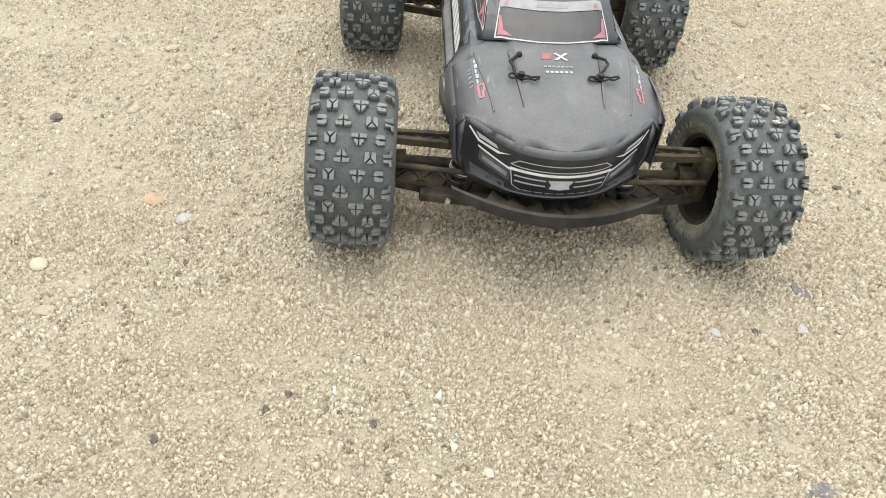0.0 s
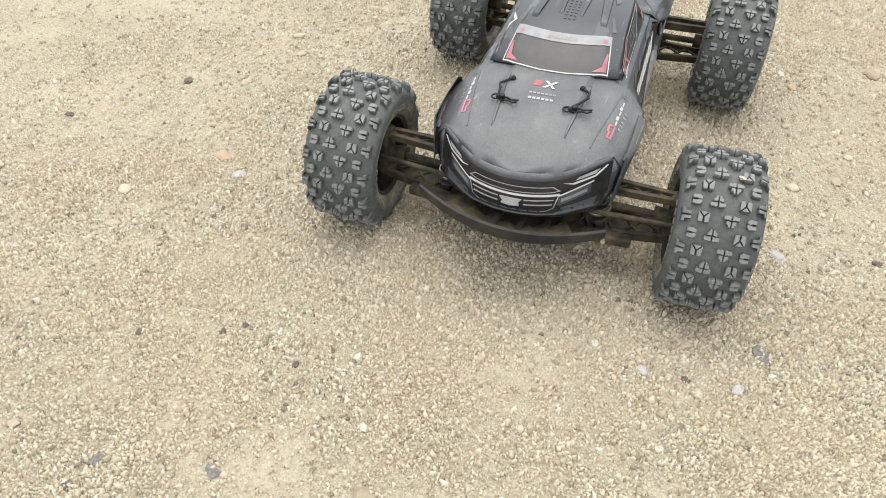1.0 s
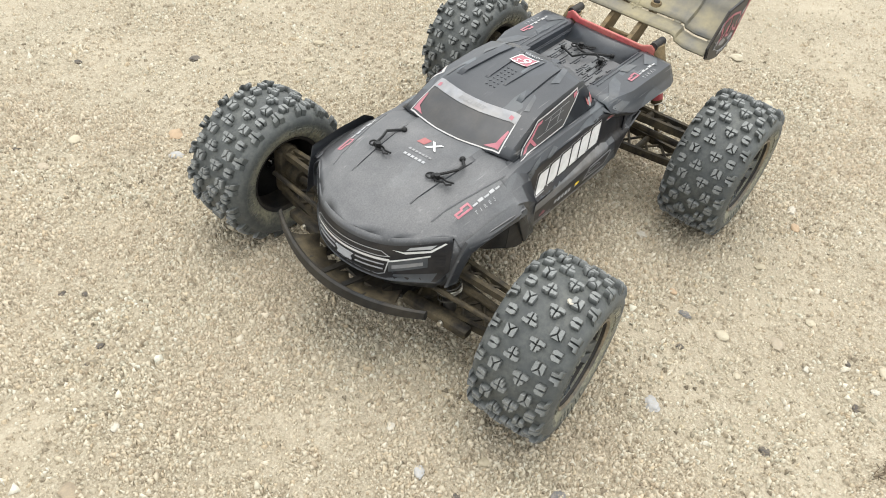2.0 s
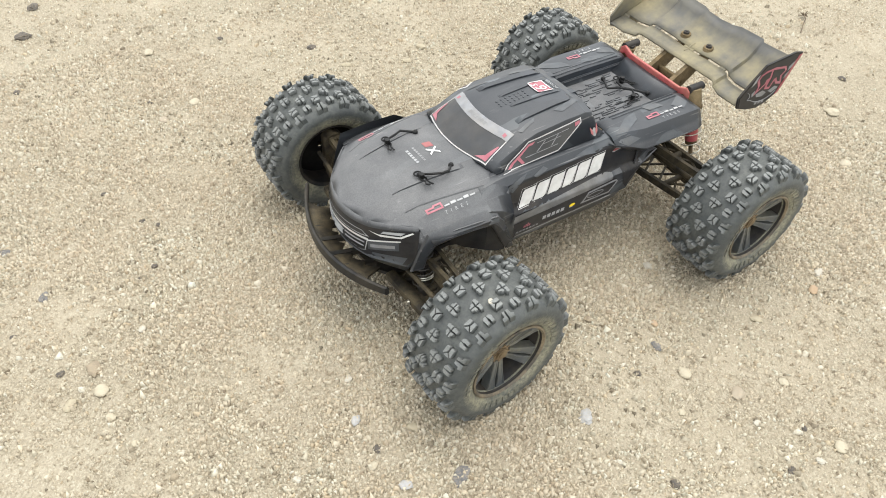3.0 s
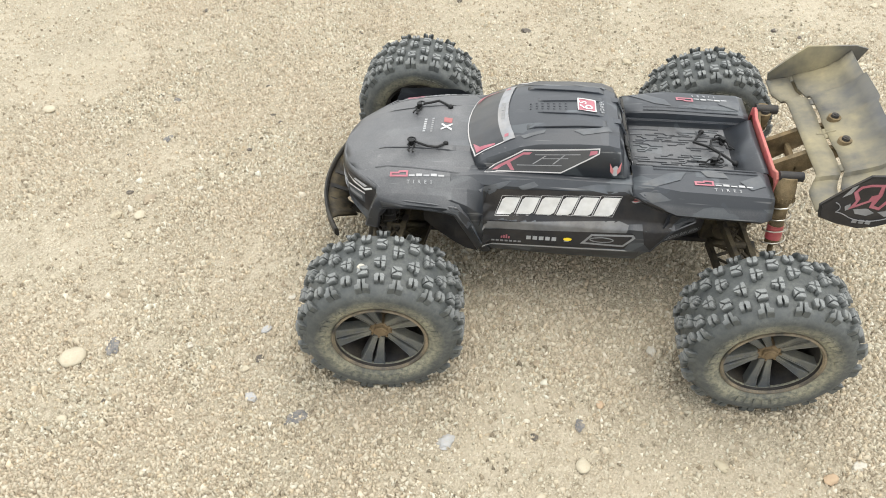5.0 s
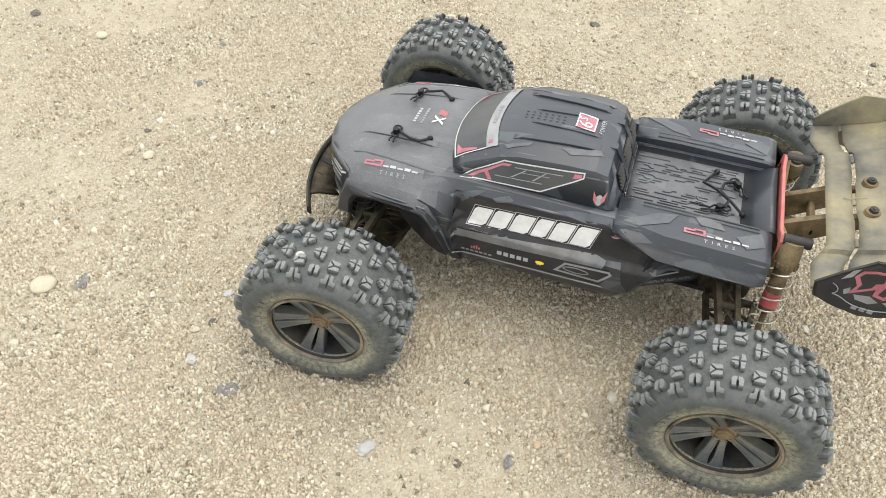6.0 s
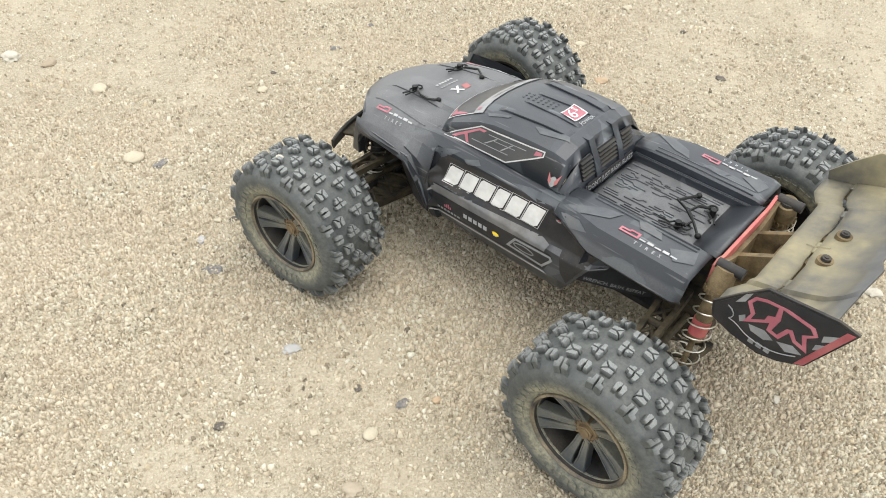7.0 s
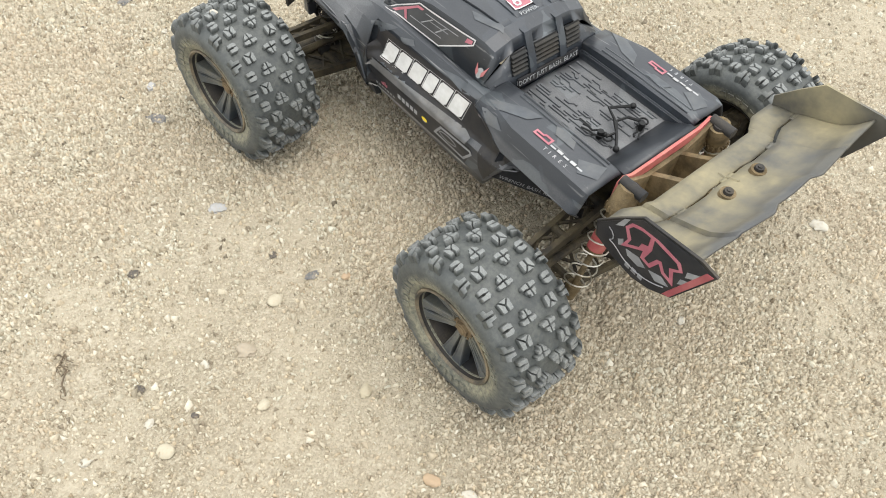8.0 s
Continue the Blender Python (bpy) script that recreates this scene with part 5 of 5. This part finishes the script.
# a jagged double-lobed mark, its dark filling and the pale facets round it
MARK = [(0.2520, 0.2075), (0.2560, 0.2150), (0.2640, 0.2180), (0.2800, 0.2190), (0.3010, 0.2150), (0.3055, 0.2085), (0.2990, 0.2025), (0.3035, 0.1890), (0.2920, 0.1925), (0.2870, 0.1990), (0.2820, 0.1880), (0.2720, 0.1905), (0.2720, 0.1985), (0.2540, 0.1865), (0.2575, 0.1975)]
FACETS = ([(0.2440, 0.2010), (0.2490, 0.2130), (0.2535, 0.2165), (0.2505, 0.2060)], [(0.3080, 0.2120), (0.3190, 0.2190), (0.3205, 0.2150), (0.3085, 0.2060)], [(0.3060, 0.2010), (0.3160, 0.2070), (0.3140, 0.2010), (0.3055, 0.1950)], [(0.2590, 0.1870), (0.2710, 0.1890), (0.2790, 0.1840), (0.2730, 0.1800), (0.2620, 0.1820)], [(0.2820, 0.1850), (0.2930, 0.1890), (0.3010, 0.1850), (0.2900, 0.1800)], [(0.2500, 0.1900), (0.2540, 0.1940), (0.2560, 0.1880), (0.2520, 0.1850)])
for s in (1, -1):
    def layer(depth, s=s):
        return Matrix(((1, 0, 0, 0), (0, 0, 1, s * (0.1165 + depth)), (0, 1, 0, 0), (0, 0, 0, 1)))

    bm = bmesh.new()
    slab(bm, PLATE, layer(0.0), 0.0024)
    part("end_plate", bm, WING if s > 0 else BLACK, wing, "end plate with a black and red sticker outside")
    bm = bmesh.new()
    slab(bm, inset(PLATE, 0.95), layer(0.0017), 0.0004)
    part("plate_sticker", bm, INK, wing)
    bm = bmesh.new()
    slab(bm, [(0.2990, 0.1740), (0.3050, 0.1765), (0.3258, 0.2255), (0.3200, 0.2250)], layer(0.0022), 0.0004)
    part("sticker_edge", bm, CRIMSON, wing, "red edge of the sticker")
    bm = bmesh.new()
    slab(bm, MARK, layer(0.0022), 0.0004)
    part("sticker_mark", bm, PINK, wing, "red jagged mark on the end plate")
    bm = bmesh.new()
    for q in ([(0.2555, 0.2085), (0.2580, 0.2130), (0.2650, 0.2155), (0.2735, 0.2160), (0.2740, 0.2070), (0.2690, 0.2050), (0.2680, 0.1995), (0.2590, 0.1935), (0.2605, 0.2005)], [(0.2770, 0.2165), (0.2985, 0.2125), (0.3020, 0.2085), (0.2950, 0.2035), (0.2985, 0.1945), (0.2935, 0.1960), (0.2885, 0.2035), (0.2845, 0.2020), (0.2800, 0.1920), (0.2755, 0.1935), (0.2785, 0.2060)]):
        slab(bm, q, layer(0.0026), 0.0004)
    part("mark_filling", bm, INK, wing)
    for q in FACETS:
        bm = bmesh.new()
        slab(bm, q, layer(0.0021), 0.00035)
        part("sticker_facet", bm, GREY, wing, "pale grey facet")
    bm = bmesh.new()
    curl = [(0.2400 + 0.0012 * k + 0.0035 * math.sin(k * 0.75), s * 0.1192, 0.1930 - 0.0016 * k + 0.0020 * math.cos(k * 0.75)) for k in range(10)]
    curl += [(0.2540 + 0.0040 * k, s * 0.1192, 0.1790 - 0.0022 * k + 0.00022 * k * k) for k in range(1, 12)]
    wire(bm, curl, 0.0005, 4)
    part("sticker_line", bm, GREY, wing)
    for j in range(3):
        bm = bmesh.new()
        slab(bm, [(0.2630 + 0.0065 * j, 0.1705 - 0.0004 * j), (0.2675 + 0.0065 * j, 0.1700 - 0.0004 * j), (0.2675 + 0.0065 * j, 0.1745 - 0.0004 * j), (0.2630 + 0.0065 * j, 0.1750 - 0.0004 * j)], layer(0.0022), 0.0004)
        part("sticker_bar", bm, GREY, wing)

# front bumper: curved bar on struts, with a scalloped skid plate behind it
bm = bmesh.new()
bar = []
for j in range(25):
    y = -0.099 + 0.198 * j / 24
    k = abs(y) / 0.099
    bar.append((-0.2855 + 0.0290 * k ** 2, y, 0.0885 + 0.0060 * k ** 2.0, 0.0085 - 0.0015 * k - 0.004 * max(0.0, k - 0.75)))
rows = []
for x, y, z, h in bar:
    rows.append([(x + 0.0022, y, z + h), (x - 0.0004, y, z + h * 0.8), (x - 0.0008, y, z - h * 0.6), (x + 0.0020, y, z - h), (x + 0.0045, y, z - h * 0.7), (x + 0.0040, y, z + h * 0.8), (x + 0.0022, y, z + h)])
loft(bm, rows, mirror=False, cap_first=False)
bmesh.ops.remove_doubles(bm, verts=bm.verts, dist=0.00001)
bmesh.ops.holes_fill(bm, edges=bm.edges)
part("bumper", bm, BUMPER, truck, "scuffed black curved front bumper")
bm = bmesh.new()
rows = []
for x, y, z, h in bar[3:-3]:
    tooth = 0.004 * math.cos(y * 260)
    rows.append([(x + 0.003, y, z + h * 0.1), (x + 0.010, y * 0.88, z - 0.003), (x + 0.026 + tooth, y * 0.76, z - 0.008)])
loft(bm, rows, mirror=False)
tray = part("bumper_tray", bm, ARM, truck, "dusty concave plate behind the bumper")
lining = tray.modifiers.new("skin", "SOLIDIFY")
lining.thickness, lining.offset = 0.003, 0
for y in (-0.038, -0.013, 0.013, 0.038):
    bm = bmesh.new()
    k = abs(y) / 0.104
    slab(bm, [(-0.281 + 0.031 * k ** 2, 0.0900 + 0.006 * k ** 2), (-0.262 + 0.02 * k ** 2, 0.0840), (-0.236, 0.0780), (-0.236, 0.0700), (-0.277 + 0.031 * k ** 2, 0.0830)], Matrix(((1, 0, 0, 0), (0, 0, 1, y), (0, 1, 0, 0), (0, 0, 0, 1))), 0.0060)
    part("bumper_strut", bm, BUMPER, truck)
bm = bmesh.new()
slab(bm, [(-0.236, -0.030), (-0.240, 0.0), (-0.236, 0.030), (-0.225, 0.045), (-0.200, 0.050), (-0.200, -0.050), (-0.225, -0.045)], pose(0, 0, 0.056), 0.005)
part("skid_plate", bm, BUMPER, truck)
for s in (1, -1):
    bm = bmesh.new()
    block(bm, (-0.2200, s * 0.086, 0.0570), (0.013, 0.078, 0.011), (0, 0, s * -4), bevel=0.003)
    part("arm_mount", bm, ARM, truck)
    bm = bmesh.new()
    rod(bm, (-0.2265, s * 0.097, 0.0580), (-0.2295, s * 0.097, 0.0585), 0.0032, 0.0026, 12)
    part("mount_screw", bm, STEEL, truck)


# wheels
def crown(y):
    return 0.0792 - 0.0026 * (abs(y) / 0.034) ** 2 - 1.1 * max(0.0, abs(y) - 0.0345)


def lump(bm, a, y, outline, high, mirror=1, small=0.86):
    """One rubber block on the crown: an outline of (along, across) in millimetres, round angle a and width y."""
    def at(u, v, lift):
        yy = y + mirror * v * 0.00110
        r = crown(yy) + lift
        aa = a - mirror * u * 0.00118 / 0.08
        return (r * math.cos(aa), yy, r * math.sin(aa))
    outline = [(u * small, v * small) for u, v in outline]
    cu, cv = sum(p[0] for p in outline) / len(outline), sum(p[1] for p in outline) / len(outline)
    low = [bm.verts.new(at(u, v, -0.0012)) for u, v in outline]
    mid = [bm.verts.new(at(cu + (u - cu) * 0.96, cv + (v - cv) * 0.96, high * 0.86)) for u, v in outline]
    top = [bm.verts.new(at(cu + (u - cu) * 0.86, cv + (v - cv) * 0.86, high)) for u, v in outline]
    bm.faces.new(top)
    n = len(outline)
    for one, two in ((low, mid), (mid, top)):
        for i in range(n):
            bm.faces.new((one[i], one[(i + 1) % n], two[(i + 1) % n], two[i]))


def both(line):
    """An outline and its mirror image across the block."""
    return [line, [(u, -v) for u, v in line[::-1]]]


# arrow with a cross-shaped slit, square with a Y-shaped slit, horseshoe, and the split foot at the shoulder
FLOWER = both([(0.35, 0.45), (4.6, 0.45), (5.0, 2.2), (4.3, 4.2), (4.6, 6.2), (3.4, 7.7), (0.9, 7.3), (1.0, 3.4)]) + both([(-0.55, 0.45), (-0.1, 3.2), (-0.3, 4.8), (-2.9, 4.7), (-3.6, 2.9), (-5.7, 2.4), (-5.9, 0.45)])
FORK = [[(-4.9, 3.9), (-4.9, -3.9), (-1.0, 0.0)]] + both([(-4.2, 5.4), (-3.7, 5.7), (4.2, 5.2), (4.9, 4.3), (4.9, 0.9), (-0.1, 0.55), (-4.3, 4.7)])
HALF = [(0.9, 0.0), (0.9, -4.6), (4.4, -4.6), (4.9, 2.4), (3.0, 4.9), (0.2, 4.9), (0.2, 1.6)]
ARCH = [HALF, [(-u, v) for u, v in HALF[::-1]]]
FOOT = ([(-0.5, 5.2), (-3.4, 5.2), (-3.8, -1.2), (-7.2, -1.8), (-7.2, -5.0), (-0.5, -4.4)], [(0.5, 5.2), (0.5, -4.4), (7.2, -5.0), (7.2, -1.8), (3.8, -1.2), (3.4, 5.2)])


def tread(bm):
    pitch = 2 * math.pi / 16
    for i in range(16):
        for s in (1, -1):
            a = pitch * (i + (0.5 if s > 0 else 0.0))
            for q in FLOWER:
                lump(bm, a + pitch / 2, s * 0.0072, q, 0.0058, -s)
            for q in FORK:
                lump(bm, a, s * 0.0180, q, 0.0058, -s)
            for q in ARCH:
                lump(bm, a + pitch / 2, s * 0.0262, q, 0.0056, -s)
            for q in FOOT:
                lump(bm, a, s * 0.0338, q, 0.0072, -s, 0.82)


wheel_parts = []
bm = bmesh.new()
profile = [(-0.0350, 0.0470), (-0.0372, 0.0495), (-0.0396, 0.0550), (-0.0408, 0.0610), (-0.0410, 0.0660), (-0.0402, 0.0700), (-0.0380, 0.0730)]
profile += [(y, crown(y)) for y in (-0.0345, -0.028, -0.020, -0.010, 0.0, 0.010, 0.020, 0.028, 0.0345)]
profile += [(-y, r) for y, r in profile[:7][::-1]] + [(0.032, 0.0440), (-0.032, 0.0440)]
lathe(bm, profile, 72, True)
wheel_parts.append(("tyre", mesh_of("tyre", bm, RUBBER, 40), "knobbly black tyre with dusty side walls"))
bm = bmesh.new()
tread(bm)
# moulded writing, as plain raised bars
for start, count in ((0.2, 6), (2.3, 8), (4.4, 6)):
    for k in range(count):
        a0 = start + 0.15 * k
        for sgn in (1, -1):
            q = [(r * math.cos(a0 + w), sgn * yy, r * math.sin(a0 + w)) for r, yy in ((0.0540, 0.0393), (0.0605, 0.0408)) for w in (0.0, 0.10)]
            low = [bm.verts.new((x * 1.0, y * 0.97, z)) for x, y, z in (q[0], q[1], q[3], q[2])]
            top = [bm.verts.new((x, y * 1.026, z)) for x, y, z in (q[0], q[1], q[3], q[2])]
            bm.faces.new(top)
            for i in range(4):
                bm.faces.new((low[i], low[(i + 1) % 4], top[(i + 1) % 4], top[i]))
for k in range(84):
    a0 = 2 * math.pi * k / 84
    for sgn in (1, -1):
        q = [(r * math.cos(a0 + w), sgn * yy, r * math.sin(a0 + w)) for r, yy in ((0.0570, 0.0400), (0.0635, 0.0409)) for w in (0.0, 0.030)]
        low = [bm.verts.new((x, y * 0.97, z)) for x, y, z in (q[0], q[1], q[3], q[2])]
        top = [bm.verts.new((x, y * 1.008, z)) for x, y, z in (q[0], q[1], q[3], q[2])]
        bm.faces.new(top)
        for i in range(4):
            bm.faces.new((low[i], low[(i + 1) % 4], top[(i + 1) % 4], top[i]))
wheel_parts.append(("tread", mesh_of("tread", bm, RUBBER, 20), "rubber tread blocks and side wall ribs"))
bm = bmesh.new()
lathe(bm, [(-0.0350, 0.0482), (-0.0378, 0.0480), (-0.0384, 0.0462), (-0.0360, 0.0445), (-0.0345, 0.0460)], 56, True)
wheel_parts.append(("rim_lip", mesh_of("rim_lip", bm, RIM_LIP), "dust-caked rim edge"))
# seen from outside the wheel's axis points to -y
rim_bm = bmesh.new()
lathe(rim_bm, [(-0.0360, 0.0452), (-0.0280, 0.0435), (0.0330, 0.0430), (0.0360, 0.0470), (0.0340, 0.0475), (0.0, 0.0455), (-0.0340, 0.0472)], 56, True)
# barrel darker than the spokes: shade inside the wheel put into its colour
rim_mesh = mesh_of("wheel", rim_bm, BLACK)
# black disc behind the spokes: the openings' shade as its colour
bm = bmesh.new()
lathe(bm, [(0.004, 0.0436), (0.004, 0.006), (0.000, 0.006), (0.000, 0.0436)], 40, True)
wheel_parts.append(("gap_shade_disc", mesh_of("gap_shade_disc", bm, CLIP), ""))
for k in range(5):
    bm = bmesh.new()
    for half in (1, -1):
        out = [(0.0095, 0.0006 * half), (0.0200, 0.0010 * half), (0.0330, 0.0018 * half), (0.0400, 0.0011 * half), (0.0440, 0.0011 * half), (0.0440, 0.0136 * half), (0.0390, 0.0118 * half), (0.0200, 0.0076 * half), (0.0110, 0.0064 * half)]
        turn = Matrix.Rotation(2 * math.pi * k / 5, 4, "Y")
        base_m = turn @ Matrix(((0, 1, 0, 0), (0, 0, 1, 0), (-1, 0, 0, 0), (0, 0, 0, 1)))
        low = []
        for level in (0, 1):
            ring = []
            for r, u in out:
                dish = -0.0215 - 0.0105 * (r / 0.044) ** 1.3
                ring.append(bm.verts.new(base_m @ Vector((r, u, dish + 0.010 * level))))
            low.append(ring)
        bm.faces.new(low[0])
        bm.faces.new(low[1][::-1])
        n = len(out)
        for i in range(n):
            bm.faces.new((low[0][i], low[0][(i + 1) % n], low[1][(i + 1) % n], low[1][i]))
        # raised edges along the blade
        for edge in (((0.0120, 0.0056), (0.0200, 0.0067), (0.0390, 0.0108), (0.0430, 0.0124)), ((0.0130, 0.0014), (0.0330, 0.0026), (0.0400, 0.0020))):
            wire(bm, [base_m @ Vector((r, u * half, -0.0217 - 0.0105 * (r / 0.044) ** 1.3)) for r, u in edge], 0.0007, 5)
    wheel_parts.append(("spoke", mesh_of("spoke", bm, RIM, 25), ""))
bm = bmesh.new()
lathe(bm, [(-0.0100, 0.0005), (-0.0225, 0.0005), (-0.0230, 0.0095), (-0.0215, 0.0110), (-0.0100, 0.0125)], 24)
wheel_parts.append(("hub", mesh_of("hub", bm, NUT), "rusty orange wheel hub"))
bm = bmesh.new()
rod(bm, (0, -0.0215, 0), (0, -0.0255, 0), 0.0080, 0.0074, 6)
rod(bm, (0, -0.0215, 0), (0, -0.0262, 0), 0.0048, 0.0044, 18)
for k in range(8):
    a = 2 * math.pi * k / 8
    rod(bm, (0.0105 * math.cos(a), -0.0215, 0.0105 * math.sin(a)), (0.0105 * math.cos(a), -0.0238, 0.0105 * math.sin(a)), 0.0013, None, 6)
wheel_parts.append(("wheel_nut", mesh_of("wheel_nut", bm, NUT), "rusty hexagonal wheel nut"))

for x, y, z, toe, spin in ((-0.190, -0.1955, 0.0775, 5.0, 14.0), (0.1935, -0.1905, 0.0790, 0.0, 2.0), (-0.1935, 0.1920, 0.0770, 0.0, 40.0), (0.1880, 0.1860, 0.0800, 0.0, 61.0)):
    wheel = new("wheel", rim_mesh)
    wheel.parent = truck
    tagged(wheel, "black spoked wheel with a dusty knobbly tyre")
    wheel.matrix_local = pose(x, y, z, 0, 0, toe + (0 if y < 0 else 180)) @ pose(0, 0, 0, 0, spin, 0)
    for name, me, label in wheel_parts:
        ob = new(name, me)
        ob.parent = wheel
        if label:
            tagged(ob, label, kind="stuff" if name == "tread" else "")

# ---- loose stones, one by one ----
for i, (x, y, d) in enumerate(((-0.282, 0.481, 0.018), (0.021, -0.304, 0.016), (-0.536, -0.226, 0.029), (-0.740, -0.166, 0.026), (-0.787, 0.232, 0.020), (0.095, -0.461, 0.016), (-0.550, 0.005, 0.017))):
    stone(x, y, d, "cream", 10 + i, 0.42, "smooth cream pebble lying on the soil", 1.12, 0.22, 0.25)
for i, (x, y, d) in enumerate(((-0.284, -0.205, 0.012), (0.122, 0.449, 0.016), (-0.203, 0.113, 0.016), (-0.583, 0.006, 0.014), (0.074, 0.420, 0.013), (-0.022, 0.461, 0.014), (0.004, -0.061, 0.010))):
    stone(x, y, d, "tan", 30 + i, 0.5, "tan pebble lying on the soil")
for i, (x, y, d) in enumerate(((0.334, -0.412, 0.022), (0.226, -0.125, 0.018), (-0.550, 0.037, 0.018), (-1.105, 0.081, 0.022), (-0.872, -0.182, 0.020))):
    stone(x, y, d, "brown", 50 + i, 0.5, "brown stone lying on the soil")
for i, (x, y, d) in enumerate(((-0.049, 0.542, 0.014), (-0.446, 0.160, 0.0075), (-0.468, 0.149, 0.006), (-0.090, -0.399, 0.010), (0.028, -0.451, 0.008), (-0.925, 0.249, 0.016), (-0.629, 0.289, 0.009))):
    stone(x, y, d, "dark", 70 + i, 0.5, "small dark stone lying on the soil")
for i, (x, y, d) in enumerate(((-0.498, -0.207, 0.015), (-0.271, -0.279, 0.0145), (-0.600, 0.285, 0.011), (-0.574, 0.175, 0.010), (0.019, -0.260, 0.009))):
    stone(x, y, d, "slate", 90 + i, 0.26, "flat dark slate flake on the soil", 1.9, 1.4, 0.40)
for i, (x, y, d) in enumerate(((-0.488, 0.067, 0.0085), (0.102, -0.157, 0.011), (-0.414, -0.196, 0.008), (0.041, -0.393, 0.0076), (-0.315, -0.116, 0.009), (0.290, -0.281, 0.012), (-0.938, -0.214, 0.030), (0.309, 0.223, 0.017), (0.062, -0.518, 0.0085), (0.291, 0.003, 0.0085), (0.063, -0.460, 0.008))):
    stone(x, y, d, "white", 110 + i, 0.6, "small chipped white stone")
for i, (x, y, d) in enumerate(((-0.210, 0.362, 0.015), (-0.116, -0.290, 0.017))):
    stone(x, y, d, "blue", 130 + i, 0.4, "pale blue-grey stone chip")
for i, (x, y, d) in enumerate(((-0.339, 0.456, 0.0145), (0.052, -0.356, 0.0165))):
    stone(x, y, d, "grey", 140 + i, 0.5, "grey-brown pebble lying on the soil")
stone(-0.185, 0.399, 0.019, "orange", 150, 0.45, "orange-tan stone lying on the soil")

# smaller pebbles strewn between them
for i, (x, y, d) in enumerate(((-0.545, -0.200, 0.0076), (-0.513, -0.302, 0.0109), (-0.342, -0.223, 0.0091), (0.647, 0.725, 0.0153), (0.698, 0.713, 0.0178), (0.596, 0.689, 0.0148), (0.110, -0.372, 0.0109), (-0.020, -0.340, 0.0089), (-0.539, -0.074, 0.0069), (-0.551, -0.032, 0.0100), (-0.300, 0.662, 0.0173), (0.614, -0.056, 0.0210), (0.521, -0.152, 0.0176))):
    stone(x, y, d, "cream", 210 + i, 0.5, "small cream pebble lying on the soil", 1.25, 0.7, 0.2)
for i, (x, y, d) in enumerate(((-0.330, -0.209, 0.0086), (-0.481, -0.276, 0.006), (-0.386, -0.274, 0.006), (-0.646, 0.570, 0.0108), (-0.516, 0.639, 0.011), (-0.434, 0.250, 0.0077), (-0.463, 0.332, 0.0074), (-0.342, 0.516, 0.0082), (-0.604, 0.573, 0.0069), (-0.418, 0.233, 0.0068), (0.392, 0.581, 0.0102), (0.433, 0.565, 0.0082), (0.514, 0.722, 0.017), (-0.027, -0.276, 0.0078), (0.081, -0.425, 0.0062), (-0.583, 0.051, 0.0081), (-0.617, 0.131, 0.006), (-0.176, 0.650, 0.0107), (-0.436, 0.912, 0.0198), (-0.473, 0.811, 0.0229), (0.720, 0.004, 0.0123))):
    stone(x, y, d, "dark", 240 + i, 0.5, "small dark stone lying on the soil", 1.3, 1.0, 0.25)
for i, (x, y, d, tone, label) in enumerate(((-0.025, -0.186, 0.0093, "brown", "brown stone lying on the soil"), (0.006, -0.190, 0.0076, "brown", "brown stone lying on the soil"), (-0.324, -0.259, 0.0115, "blue", "pale blue-grey stone chip"), (-0.333, -0.167, 0.0111, "blue", "pale blue-grey stone chip"), (0.041, -0.232, 0.0087, "orange", "orange-tan stone lying on the soil"), (0.259, -0.297, 0.0129, "orange", "orange-tan stone lying on the soil"), (0.156, -0.292, 0.0122, "tan", "tan pebble lying on the soil"), (-0.473, 0.606, 0.0107, "grey", "grey-brown pebble lying on the soil"), (-0.594, 0.376, 0.0104, "grey", "grey-brown pebble lying on the soil"))):
    stone(x, y, d, tone, 280 + i, 0.5, label, 1.3, 0.9, 0.25)

bm = bmesh.new()
weed = random.Random(8)
wire(bm, [(-0.044, -0.489, 0.000), (-0.036, -0.496, 0.002), (-0.026, -0.494, 0.003), (-0.016, -0.503, 0.002), (-0.004, -0.505, 0.001)], 0.0009, 5)
for k in range(15):
    q = weed.random()
    x, y = -0.046 + 0.042 * q + weed.uniform(-0.005, 0.005), -0.489 - 0.016 * q + weed.uniform(-0.006, 0.006)
    d = weed.uniform(0, 2 * math.pi)
    r = weed.uniform(0.004, 0.012)
    wire(bm, [(x, y, 0.002), (x + r * 0.5 * math.cos(d), y + r * 0.5 * math.sin(d), 0.004), (x + r * math.cos(d + 0.5), y + r * math.sin(d + 0.5), weed.uniform(0.000, 0.004))], 0.0005, 4)
tagged(new("twig", mesh_of("twig", bm, TWIG)), "thin dry brown weed twig lying on the soil", "twig")

bm = bmesh.new()
wire(bm, [(0.843, 0.186, 0.004), (0.826, 0.170, 0.006), (0.812, 0.163, 0.003), (0.785, 0.146, 0.001)], 0.0012, 5)
for k in range(14):
    d, r = weed.uniform(0, 2 * math.pi), weed.uniform(0.004, 0.011)
    wire(bm, [(0.843, 0.186, 0.003), (0.843 + r * math.cos(d), 0.186 + r * math.sin(d), weed.uniform(0.001, 0.010))], 0.0010, 4)
tagged(new("twig", mesh_of("twig", bm, TWIG)), "short dry stick with a dark tuft on the soil", "twig")

# a white chip caught in the tread of a front tyre
chip = stone(-0.199, -0.197, 0.0062, "white", 171, 0.7, "white stone chip caught in the tyre tread")
chip.matrix_world = pose(-0.203, -0.209, 0.1590, 10, 20, 40)
